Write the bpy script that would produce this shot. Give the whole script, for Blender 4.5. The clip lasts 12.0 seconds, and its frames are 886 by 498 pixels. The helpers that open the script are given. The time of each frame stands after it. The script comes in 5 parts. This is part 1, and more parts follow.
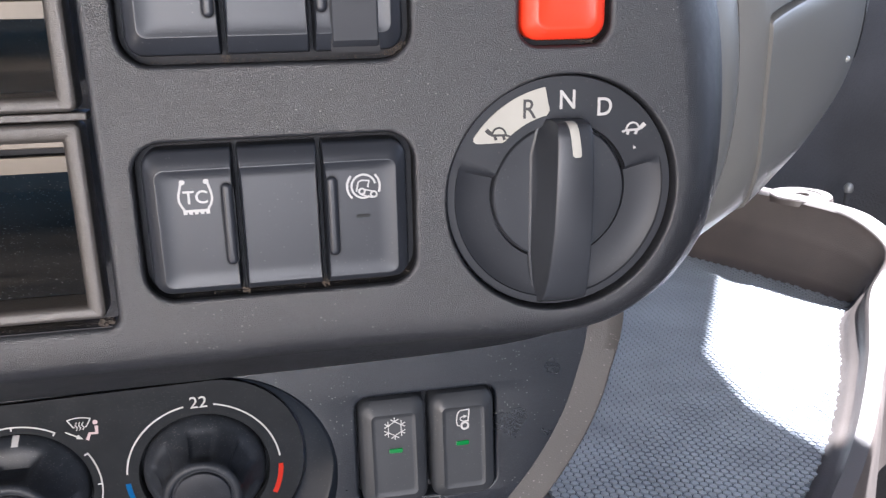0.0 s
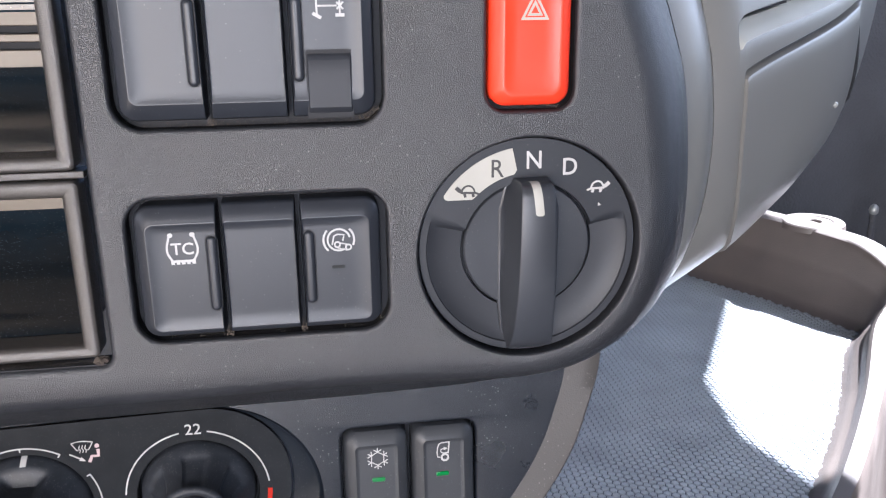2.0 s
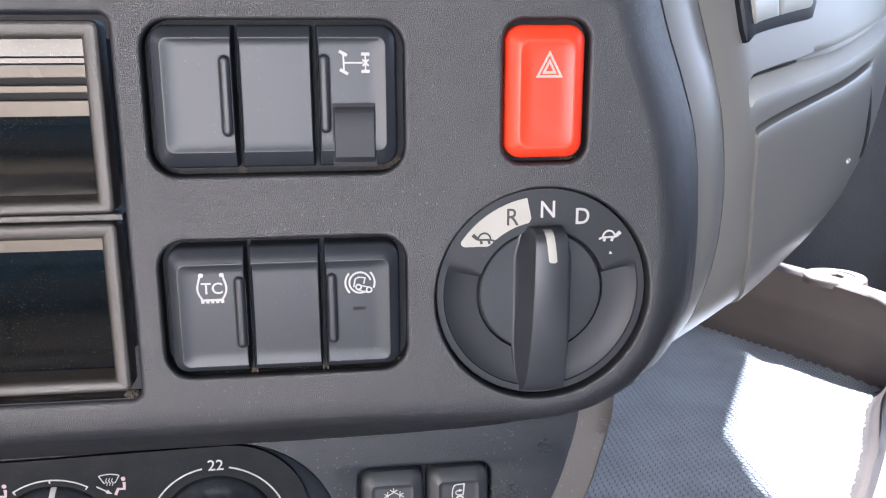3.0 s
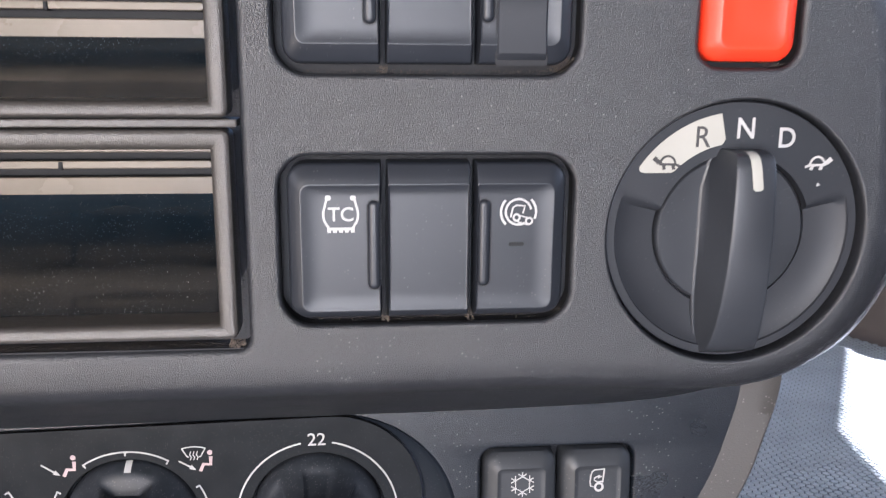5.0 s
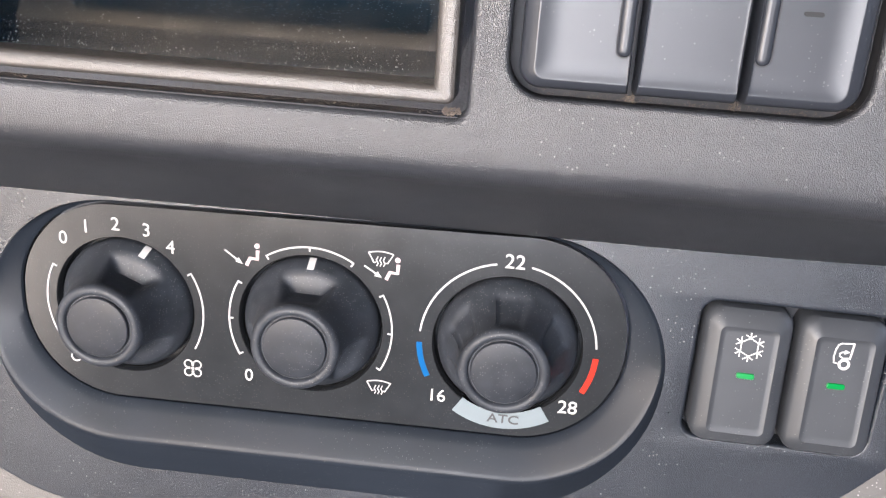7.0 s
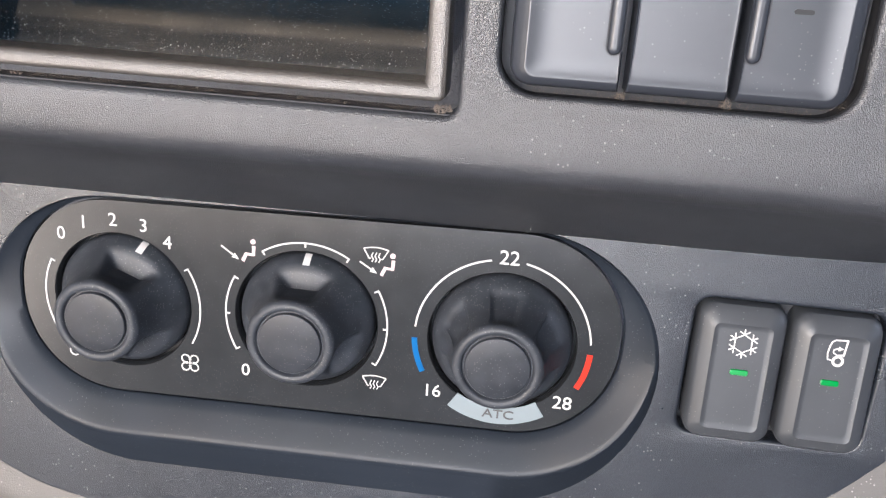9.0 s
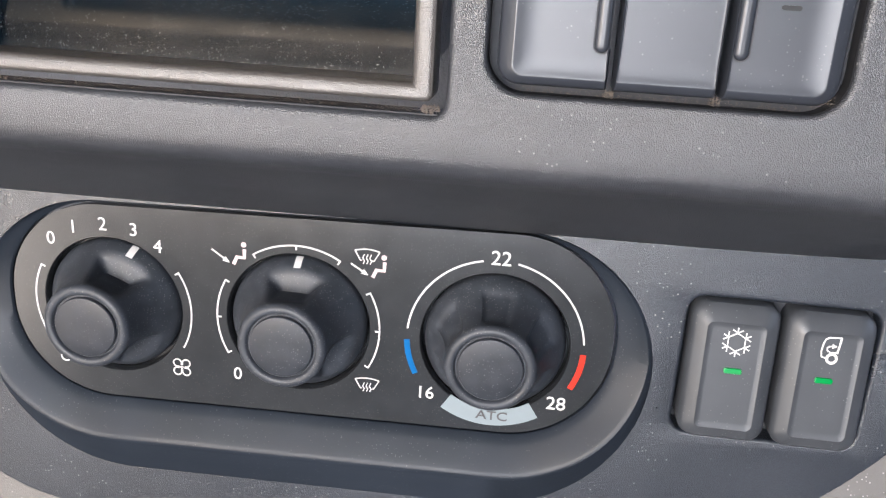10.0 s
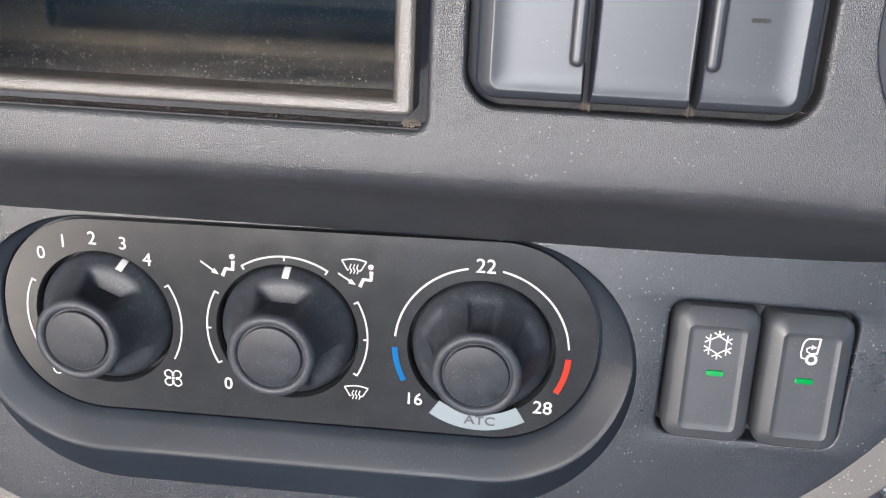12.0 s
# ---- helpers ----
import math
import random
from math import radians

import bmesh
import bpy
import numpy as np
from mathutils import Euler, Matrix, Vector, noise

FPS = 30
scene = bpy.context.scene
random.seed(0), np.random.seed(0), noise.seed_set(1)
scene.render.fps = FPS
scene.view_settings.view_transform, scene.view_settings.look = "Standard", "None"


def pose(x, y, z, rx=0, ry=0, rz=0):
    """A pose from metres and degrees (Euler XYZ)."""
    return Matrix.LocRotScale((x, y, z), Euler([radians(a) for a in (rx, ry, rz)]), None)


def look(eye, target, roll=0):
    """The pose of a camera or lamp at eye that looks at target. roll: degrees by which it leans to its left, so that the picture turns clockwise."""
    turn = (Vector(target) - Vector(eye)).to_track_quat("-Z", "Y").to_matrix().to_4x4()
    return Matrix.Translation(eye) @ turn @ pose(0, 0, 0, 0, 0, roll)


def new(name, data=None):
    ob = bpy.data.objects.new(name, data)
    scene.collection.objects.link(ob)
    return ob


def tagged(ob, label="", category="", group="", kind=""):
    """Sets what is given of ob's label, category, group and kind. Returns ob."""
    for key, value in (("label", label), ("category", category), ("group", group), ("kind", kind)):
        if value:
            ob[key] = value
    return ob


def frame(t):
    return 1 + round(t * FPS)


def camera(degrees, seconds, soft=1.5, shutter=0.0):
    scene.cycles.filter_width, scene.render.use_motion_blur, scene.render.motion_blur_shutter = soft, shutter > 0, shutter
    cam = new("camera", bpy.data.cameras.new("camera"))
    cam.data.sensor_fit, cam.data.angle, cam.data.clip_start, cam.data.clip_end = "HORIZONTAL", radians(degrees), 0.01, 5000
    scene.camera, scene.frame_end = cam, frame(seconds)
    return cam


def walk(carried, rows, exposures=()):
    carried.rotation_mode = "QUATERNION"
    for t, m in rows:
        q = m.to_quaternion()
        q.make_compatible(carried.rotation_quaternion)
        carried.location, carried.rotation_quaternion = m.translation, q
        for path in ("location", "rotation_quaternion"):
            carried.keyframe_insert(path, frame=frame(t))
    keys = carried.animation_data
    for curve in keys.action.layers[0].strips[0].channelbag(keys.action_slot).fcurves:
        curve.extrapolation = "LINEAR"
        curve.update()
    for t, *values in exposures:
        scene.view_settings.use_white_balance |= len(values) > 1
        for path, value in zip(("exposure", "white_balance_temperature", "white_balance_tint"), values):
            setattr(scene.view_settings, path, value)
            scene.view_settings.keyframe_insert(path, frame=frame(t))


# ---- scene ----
# camera: eye in metres, then the turn in degrees
cam = camera(54.98, 12.0, soft=1.2, shutter=0.3)
PATH = [
    (0, 0.00960, -0.24226, 0.08679, 72.649, 0.899, -11.808),
    (0.5, 0.00489, -0.24228, 0.09333, 72.252, 0.881, -10.357),
    (1, 0.01101, -0.25287, 0.09783, 72.645, 0.716, -9.806),
    (1.5, 0.01433, -0.25398, 0.10916, 72.816, 0.587, -9.477),
    (2, 0.02821, -0.25735, 0.10615, 72.812, 0.556, -9.070),
    (2.5, 0.02939, -0.27030, 0.10783, 75.864, 0.311, -7.747),
    (4.5, 0.01817, -0.24535, 0.09184, 76.704, -0.144, -6.403),
    (4.8, -0.00050, -0.22624, 0.07573, 76.978, -0.305, -5.662),
    (5, -0.00616, -0.22195, 0.07320, 76.750, -0.474, -5.447),
    (5.2, -0.00173, -0.21062, 0.05787, 77.040, -0.816, -3.909),
    (5.5, -0.00816, -0.20711, 0.05159, 77.073, -1.150, -1.949),
    (5.7, -0.01559, -0.20154, 0.04581, 77.198, -1.633, -0.818),
    (6, -0.03016, -0.18874, 0.03045, 75.901, -2.820, 2.003),
    (6.2, -0.03332, -0.18797, 0.02381, 73.869, -3.447, 4.178),
    (6.4, -0.02307, -0.19188, 0.02515, 71.994, -3.266, 6.535),
    (6.5, -0.02134, -0.19396, 0.02718, 71.551, -3.506, 6.363),
    (7, -0.01978, -0.19489, 0.02767, 71.270, -3.810, 7.164),
    (9, -0.01602, -0.19487, 0.02911, 70.754, -3.739, 7.662),
    (9.5, -0.01439, -0.19487, 0.03023, 70.689, -3.463, 7.592),
    (10, -0.01401, -0.19355, 0.02868, 70.886, -3.223, 7.369),
    (10.5, -0.01298, -0.19407, 0.03028, 70.772, -2.868, 7.307),
    (11, -0.01222, -0.19501, 0.03040, 70.981, -2.724, 7.152),
    (11.5, -0.01152, -0.19469, 0.03099, 70.923, -2.542, 7.024),
    (12, -0.01114, -0.19610, 0.03243, 70.956, -2.469, 6.698),
]
EXPOSURES = [(0.0, 3.83, 5310, 16), (0.5, 3.90, 5220, 16), (2.5, 3.92, 5220, 16), (4.5, 3.85, 5220, 16), (5.0, 4.05, 5270, 16), (5.5, 4.45, 5200, 16),
             (6.0, 4.60, 5340, 16), (6.5, 4.99, 5440, 15), (7.0, 4.95, 5440, 15), (9.0, 4.82, 5390, 14), (12.0, 4.76, 5340, 12)]
walk(cam, [(t, pose(x, y, z, rx, ry, rz)) for t, x, y, z, rx, ry, rz in PATH], EXPOSURES)

# ---- world, sun and large lights ----
TO_SUN = Vector((0.62, 0.22, 0.75)).normalized()
world = bpy.data.worlds.new("sky")
scene.world = world
world.use_nodes = True
wn = world.node_tree
sky = wn.nodes.new("ShaderNodeTexSky")
sky.sky_type = "NISHITA"
sky.sun_disc = False
sky.sun_elevation = math.asin(TO_SUN.z)
sky.sun_rotation = math.atan2(TO_SUN.x, TO_SUN.y)
wn.nodes["Background"].inputs["Strength"].default_value = 0.014
wn.links.new(sky.outputs["Color"], wn.nodes["Background"].inputs["Color"])

sun_data = bpy.data.lights.new("sun", "SUN")
sun_data.energy = 5.0
sun_data.angle = radians(0.5)
sun_data.color = (1.0, 0.92, 0.81)
sun = new("sun", sun_data)
sun.matrix_world = look(TO_SUN * 5, (0, 0, 0))


def window_light(name, eye, target, w, h, watts, color):
    """An area lamp set in an opening of the cab wall, in place of daylight from outside."""
    d = bpy.data.lights.new(name, "AREA")
    d.shape, d.size, d.size_y, d.energy, d.color = "RECTANGLE", w, h, watts, color
    ob = new(name, d)
    ob.matrix_world = look(eye, target)
    return ob


window_light("driver_door_light", (-0.97, -0.92, -0.36), (0.0, -0.92, -0.36), 0.66, 0.72, 0.82, (1.0, 0.79, 0.56))
window_light("driver_window_light", (-0.97, -0.55, 0.40), (0.0, -0.45, 0.1), 0.80, 0.40, 0.33, (1.0, 0.87, 0.70))
window_light("passenger_window_light", (1.07, 0.12, 0.45), (0.2, 0.12, 0.1), 0.9, 0.55, 0.43, (1.0, 0.98, 0.95))
# Two fill lamps added behind the viewer, warm and pale, to light the fascia.
window_light("rear_warm_fill", (-0.575, -1.36, 0.035), (-0.575, 0.0, 0.035), 0.45, 0.73, 2.3, (1.0, 0.79, 0.55))
window_light("rear_pale_fill", (-0.075, -1.36, 0.035), (-0.075, 0.0, 0.035), 0.45, 0.73, 1.75, (1.0, 0.91, 0.79))

# ---- materials ----


def material(name, base, rough=0.5, metal=0.0, grain=0.0, grain_size=0.0008, vary=0.15, vary_size=0.03, spec=0.5,
             emit=None, emit_strength=0.0, dust=0.0, coat=0.0, pattern="voronoi", fleck=900.0, cover=0.5, grain_shading=False, uneven=0.06):
    """A surface with a moulded grain, a slow change of tone and, if asked, grain shading in its colour and a thin film
    of dust flecks.
    """
    m = bpy.data.materials.new(name)
    m.use_nodes = True
    nt = m.node_tree
    b = nt.nodes["Principled BSDF"]
    b.inputs["Metallic"].default_value = metal
    b.inputs["Specular IOR Level"].default_value = spec
    b.inputs["Coat Weight"].default_value = coat
    co = nt.nodes.new("ShaderNodeTexCoord")
    n1 = nt.nodes.new("ShaderNodeTexNoise")
    n1.inputs["Scale"].default_value = 1.0 / vary_size
    n1.inputs["Detail"].default_value = 6.0
    nt.links.new(co.outputs["Object"], n1.inputs["Vector"])
    ramp = nt.nodes.new("ShaderNodeMapRange")
    ramp.inputs["From Min"].default_value, ramp.inputs["From Max"].default_value = 0.3, 0.7
    ramp.inputs["To Min"].default_value, ramp.inputs["To Max"].default_value = 1.0 - vary, 1.0 + vary
    nt.links.new(n1.outputs["Fac"], ramp.inputs["Value"])
    mul = nt.nodes.new("ShaderNodeMix")
    mul.data_type, mul.blend_type = "RGBA", "MULTIPLY"
    mul.inputs["Factor"].default_value = 1.0
    mul.inputs["A"].default_value = (*base, 1)
    nt.links.new(ramp.outputs["Result"], mul.inputs["B"])
    color = mul.outputs["Result"]
    if dust > 0:
        v = nt.nodes.new("ShaderNodeTexVoronoi")
        v.inputs["Scale"].default_value = fleck
        nt.links.new(co.outputs["Object"], v.inputs["Vector"])
        a = nt.nodes.new("ShaderNodeMapRange")
        a.inputs["From Min"].default_value, a.inputs["From Max"].default_value = 0.30, 0.16
        nt.links.new(v.outputs["Distance"], a.inputs["Value"])
        pick = nt.nodes.new("ShaderNodeSeparateColor")
        nt.links.new(v.outputs["Color"], pick.inputs["Color"])
        n2 = nt.nodes.new("ShaderNodeTexNoise")
        n2.inputs["Scale"].default_value = 45.0
        n2.inputs["Detail"].default_value = 3.0
        nt.links.new(co.outputs["Object"], n2.inputs["Vector"])
        both = nt.nodes.new("ShaderNodeMath")
        both.operation = "ADD"
        nt.links.new(pick.outputs["Red"], both.inputs[0])
        nt.links.new(n2.outputs["Fac"], both.inputs[1])
        c = nt.nodes.new("ShaderNodeMapRange")
        c.inputs["From Min"].default_value, c.inputs["From Max"].default_value = 1.50 - 0.4 * cover, 1.62 - 0.4 * cover
        c.inputs["To Max"].default_value = dust
        nt.links.new(both.outputs["Value"], c.inputs["Value"])
        d = nt.nodes.new("ShaderNodeMath")
        d.operation = "MULTIPLY"
        nt.links.new(a.outputs["Result"], d.inputs[0])
        nt.links.new(c.outputs["Result"], d.inputs[1])
        mix = nt.nodes.new("ShaderNodeMix")
        mix.data_type = "RGBA"
        nt.links.new(d.outputs["Value"], mix.inputs["Factor"])
        nt.links.new(color, mix.inputs["A"])
        mix.inputs["B"].default_value = (0.40, 0.39, 0.37, 1)
        color = mix.outputs["Result"]
    nt.links.new(color, b.inputs["Base Color"])
    rr = nt.nodes.new("ShaderNodeMapRange")
    rr.inputs["From Min"].default_value, rr.inputs["From Max"].default_value = 0.3, 0.7
    rr.inputs["To Min"].default_value, rr.inputs["To Max"].default_value = max(rough - uneven, 0.02), min(rough + uneven, 1)
    nt.links.new(n1.outputs["Fac"], rr.inputs["Value"])
    nt.links.new(rr.outputs["Result"], b.inputs["Roughness"])
    if grain > 0:
        if pattern == "voronoi":
            g = nt.nodes.new("ShaderNodeTexVoronoi")
            g.feature = "SMOOTH_F1"
            g.inputs["Smoothness"].default_value = 0.12
            g.inputs["Scale"].default_value = 1.0 / grain_size
            out = g.outputs["Distance"]
            warp = nt.nodes.new("ShaderNodeTexNoise")
            warp.inputs["Scale"].default_value = 0.6 / grain_size
            nt.links.new(co.outputs["Object"], warp.inputs["Vector"])
            add = nt.nodes.new("ShaderNodeVectorMath")
            add.operation = "MULTIPLY_ADD"
            add.inputs[1].default_value = (grain_size * 0.9,) * 3
            nt.links.new(warp.outputs["Color"], add.inputs[0])
            nt.links.new(co.outputs["Object"], add.inputs[2])
            nt.links.new(add.outputs["Vector"], g.inputs["Vector"])
        else:
            g = nt.nodes.new("ShaderNodeTexNoise")
            g.inputs["Scale"].default_value = 1.0 / grain_size
            g.inputs["Detail"].default_value = 3.0
            out = g.outputs["Fac"]
            nt.links.new(co.outputs["Object"], g.inputs["Vector"])
        # Grain shading put into the colour: bumps paler, pits darker.
        if grain_shading:
            shading_range = nt.nodes.new("ShaderNodeMapRange")
            shading_range.inputs["From Min"].default_value, shading_range.inputs["From Max"].default_value = 0.1, 0.6
            shading_range.inputs["To Min"].default_value, shading_range.inputs["To Max"].default_value = 1.35, 0.7
            nt.links.new(out, shading_range.inputs["Value"])
            tone = nt.nodes.new("ShaderNodeMix")
            tone.data_type, tone.blend_type = "RGBA", "MULTIPLY"
            tone.inputs["Factor"].default_value = 1.0
            nt.links.new(color, tone.inputs["A"])
            nt.links.new(shading_range.outputs["Result"], tone.inputs["B"])
            nt.links.new(tone.outputs["Result"], b.inputs["Base Color"])
        bump = nt.nodes.new("ShaderNodeBump")
        bump.inputs["Strength"].default_value = 1.0
        bump.inputs["Distance"].default_value = grain
        bump.invert = pattern == "voronoi"
        nt.links.new(out, bump.inputs["Height"])
        nt.links.new(bump.outputs["Normal"], b.inputs["Normal"])
    if emit:
        b.inputs["Emission Color"].default_value = (*emit, 1)
        b.inputs["Emission Strength"].default_value = emit_strength
    return m


M_PANEL = material("grained_dark_plastic", (0.0180, 0.0190, 0.0218), 0.34, grain=0.000120, grain_size=0.00031, vary=0.10, dust=0.25, fleck=900.0, cover=0.15, grain_shading=True, spec=0.50)
# Fascia plastic again, its colour darker and bluer for shade and sky light.
M_LOWER = material("shaded_lower_plastic", (0.0112, 0.0138, 0.0190), 0.32, grain=0.000085, grain_size=0.00034, vary=0.12, dust=0.30, cover=0.3, fleck=900.0, grain_shading=True, spec=0.40)
# The blue in this colour stands for sky light on the surround.
M_SMOOTH = material("smooth_dark_plastic", (0.0078, 0.0100, 0.0140), 0.40, spec=0.13, grain=0.00002, grain_size=0.0004, vary=0.15, dust=0.10, pattern="noise", fleck=1500.0, cover=0.35)
M_SWITCH = material("satin_switch_plastic", (0.0145, 0.0162, 0.0205), 0.38, spec=0.31, grain=0.00001, grain_size=0.0003, vary=0.08, vary_size=0.02, dust=0.10, pattern="noise", cover=0.2, fleck=1200.0, uneven=0.012)
M_PUSH = material("matt_push_switch_plastic", (0.0215, 0.0235, 0.0270), 0.46, spec=0.34, grain=0.00001, grain_size=0.0003, vary=0.10, vary_size=0.01, dust=0.12, pattern="noise", cover=0.3, fleck=1300.0)
M_SLOT = material("grained_slot_frame_plastic", (0.040, 0.036, 0.032), 0.34, grain=0.00008, grain_size=0.00031, vary=0.12, grain_shading=True, spec=0.50)
M_LINER = material("glossy_black_liner", (0.010, 0.019, 0.029), 0.13, vary=0.2, dust=0.25, fleck=1150.0, cover=0.65, spec=0.33)
M_BACKWALL = material("satin_liner_back", (0.105, 0.088, 0.068), 0.24, grain=0.00002, grain_size=0.0005, vary=0.12, pattern="noise", spec=0.20)
M_DIAL = material("satin_dial_plastic", (0.0165, 0.018, 0.022), 0.50, grain=0.00002, grain_size=0.0004, vary=0.10, dust=0.06, pattern="noise", fleck=1200.0, cover=0.2, spec=0.28)
M_CAP = material("matt_black_cap", (0.011, 0.0125, 0.016), 0.45, spec=0.20, grain=0.00003, grain_size=0.0005, vary=0.2, dust=0.10, pattern="noise", cover=0.7, fleck=1500.0, vary_size=0.004)
M_KNOB = material("black_knob_plastic", (0.0215, 0.0235, 0.0280), 0.40, spec=0.34, grain=0.00002, grain_size=0.0005, vary=0.2, dust=0.08, pattern="noise", fleck=1200.0, cover=0.2)
M_RUBBER = material("soft_black_knob", (0.0150, 0.0170, 0.0210), 0.48, spec=0.23, grain=0.00003, grain_size=0.0006, vary=0.25, dust=0.2, pattern="noise", cover=0.9, fleck=1700.0, vary_size=0.004)
M_PLATE = material("black_faceplate", (0.0118, 0.0128, 0.0142), 0.20, spec=0.33, grain=0.000018, grain_size=0.00036, vary=0.10, dust=0.05, pattern="voronoi", cover=0.7, fleck=1500.0, vary_size=0.008, uneven=0.02)
M_RED = material("red_button_plastic", (0.60, 0.034, 0.008), 0.36, vary=0.05, spec=0.32)
M_WHITE = material("white_print", (0.33, 0.325, 0.32), 0.55, vary=0.06, vary_size=0.004, spec=0.15)
M_CREAM = material("cream_label", (0.285, 0.278, 0.250), 0.5, vary=0.05, vary_size=0.01, spec=0.2)
M_DARKPRINT = material("dark_print", (0.048, 0.047, 0.048), 0.5, spec=0.1)
M_GREY_LABEL = material("grey_label", (0.105, 0.123, 0.133), 0.5, vary=0.05, spec=0.2)
M_PINK = material("pale_pink_print", (0.34, 0.265, 0.27), 0.55, vary=0.05, spec=0.15)
M_BLUE = material("blue_print", (0.001, 0.050, 0.150), 0.5, vary=0.05, spec=0.1)
M_REDPRINT = material("red_print", (0.27, 0.014, 0.005), 0.5, vary=0.05, spec=0.1)
M_GREEN = material("lit_green_lens", (0.002, 0.105, 0.018), 0.3, emit=(0.0, 0.6, 0.06), emit_strength=0.0035)
M_DARKLENS = material("unlit_dark_lens", (0.016, 0.016, 0.017), 0.7, spec=0.15)
M_TRIM = material("taupe_edge_trim", (0.040, 0.037, 0.034), 0.50, grain=0.00007, grain_size=0.0007, vary=0.12, dust=0.3)
M_FLANK = material("passenger_dash_plastic", (0.112, 0.111, 0.104), 0.33, grain=0.00001, grain_size=0.0008, vary=0.06, uneven=0.015, vary_size=0.08)
# Panel plastic in a paler colour, in place of light on the upturned ledge.
M_LEDGE = material("lit_ledge_plastic", (0.32, 0.33, 0.31), 0.42, grain=0.00005, grain_size=0.0008, vary=0.10)
M_SILVER = material("silver_insert", (0.28, 0.285, 0.275), 0.35, metal=0.4, vary=0.08)
# Dark plastic in gaps; it also stands for shade in slots and grooves.
M_GAP = material("dark_gap_and_shade", (0.017, 0.0175, 0.0195), 0.6, spec=0.15, vary=0.2)
M_TRAY = material("brown_grey_tray_plastic", (0.068, 0.056, 0.048), 0.5, grain=0.00008, grain_size=0.001, vary=0.12)
# The studs' rubber in a darker colour, for the shade between them.
M_MATBASE = material("shaded_rubber_sheet", (0.085, 0.097, 0.106), 0.6, grain=0.00005, grain_size=0.0006, vary=0.15, pattern="noise")
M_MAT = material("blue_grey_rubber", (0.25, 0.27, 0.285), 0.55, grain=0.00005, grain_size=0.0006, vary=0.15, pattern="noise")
M_DUST = material("tan_dust_grit", (0.075, 0.060, 0.047), 0.9, vary=0.4, vary_size=0.002)
M_LINT = material("pale_lint", (0.34, 0.34, 0.33), 0.9, vary=0.3, vary_size=0.002)
M_CAB = material("cab_lining", (0.17, 0.17, 0.17), 0.8, grain=0.0005, grain_size=0.004, vary=0.1)
# Unseen floor; the blue in its colour stands for reflected sky light.
M_FLOOR = material("dark_floor_lining", (0.013, 0.0165, 0.024), 0.7, grain=0.0008, grain_size=0.004, vary=0.2, vary_size=0.12)
M_CABDARK = material("dark_side_lining", (0.045, 0.046, 0.050), 0.8, grain=0.0008, grain_size=0.004, vary=0.25, vary_size=0.12)

# ---- building tools ----


def part(name, bm, mat, parent=None, label="", sharp=32):
    """One mesh object out of a bmesh, under a thing or a part."""
    me = bpy.data.meshes.new(name)
    bmesh.ops.recalc_face_normals(bm, faces=bm.faces[:])
    bm.to_mesh(me)
    bm.free()
    me.materials.append(mat)
    if sharp:
        me.set_sharp_from_angle(angle=radians(sharp))
    ob = new(name, me)
    if parent:
        ob.parent = parent
    if label:
        tagged(ob, label=label)
    return ob


def thing(name, label, category, group="", kind="", at=(0, 0, 0)):
    """The base of a thing, to which its parts belong."""
    ob = new(name)
    ob.empty_display_size = 0.01
    ob.location = at
    return tagged(ob, label, category, group, kind)


def rrect(x0, x1, z0, z1, r, n=8):
    """A rounded rectangle, counterclockwise from its lower right corner; r: one radius or those at lower right, upper right,
    upper left and lower left."""
    rs = r if isinstance(r, (tuple, list)) else (r,) * 4
    out = []
    for (cx, cz, sx, sz, a0), q in zip(((x1, z0, -1, 1, -90), (x1, z1, -1, -1, 0), (x0, z1, 1, -1, 90), (x0, z0, 1, 1, 180)), rs):
        for k in range(n + 1):
            a = radians(a0 + 90 * k / n)
            out.append((cx + sx * q + q * math.cos(a), cz + sz * q + q * math.sin(a)))
    return out


def circle(cx, cz, r, n=64):
    return [(cx + r * math.cos(2 * math.pi * k / n), cz + r * math.sin(2 * math.pi * k / n)) for k in range(n)]


def loft(bm, rings, closed=True, smooth=True, cap_first=False, cap_last=False):
    """Skin a row of rings of 3D points, all with the same count."""
    vs = [[bm.verts.new(p) for p in ring] for ring in rings]
    n = len(rings[0])
    for a, b in zip(vs, vs[1:]):
        for i in range(n if closed else n - 1):
            j = (i + 1) % n
            try:
                f = bm.faces.new((a[i], a[j], b[j], b[i]))
                f.smooth = smooth
            except ValueError:
                pass
    for wanted, ring in ((cap_first, vs[0]), (cap_last, vs[-1])):
        if not wanted:
            continue
        if n > 12:
            mid = sum((v.co for v in ring), Vector()) / n
            inner = [bm.verts.new(v.co.lerp(mid, 0.04)) for v in ring]
            for i in range(n):
                j = (i + 1) % n
                bm.faces.new((ring[i], ring[j], inner[j], inner[i])).smooth = smooth
            bm.faces.new(inner)
        else:
            bm.faces.new(ring)
    return vs


def lay(loop, y):
    return [(x, y, z) for x, z in loop]


def fill_holes(bm, outer, holes, y):
    """A flat face at the depth y with holes in it."""
    from mathutils.geometry import tessellate_polygon
    loops = [outer, *holes]
    flat = [p for loop in loops for p in loop]
    vs = [bm.verts.new((x, y, z)) for x, z in flat]
    for tri in tessellate_polygon([[Vector((x, z, 0)) for x, z in loop] for loop in loops]):
        try:
            bm.faces.new([vs[i] for i in tri])
        except ValueError:
            pass


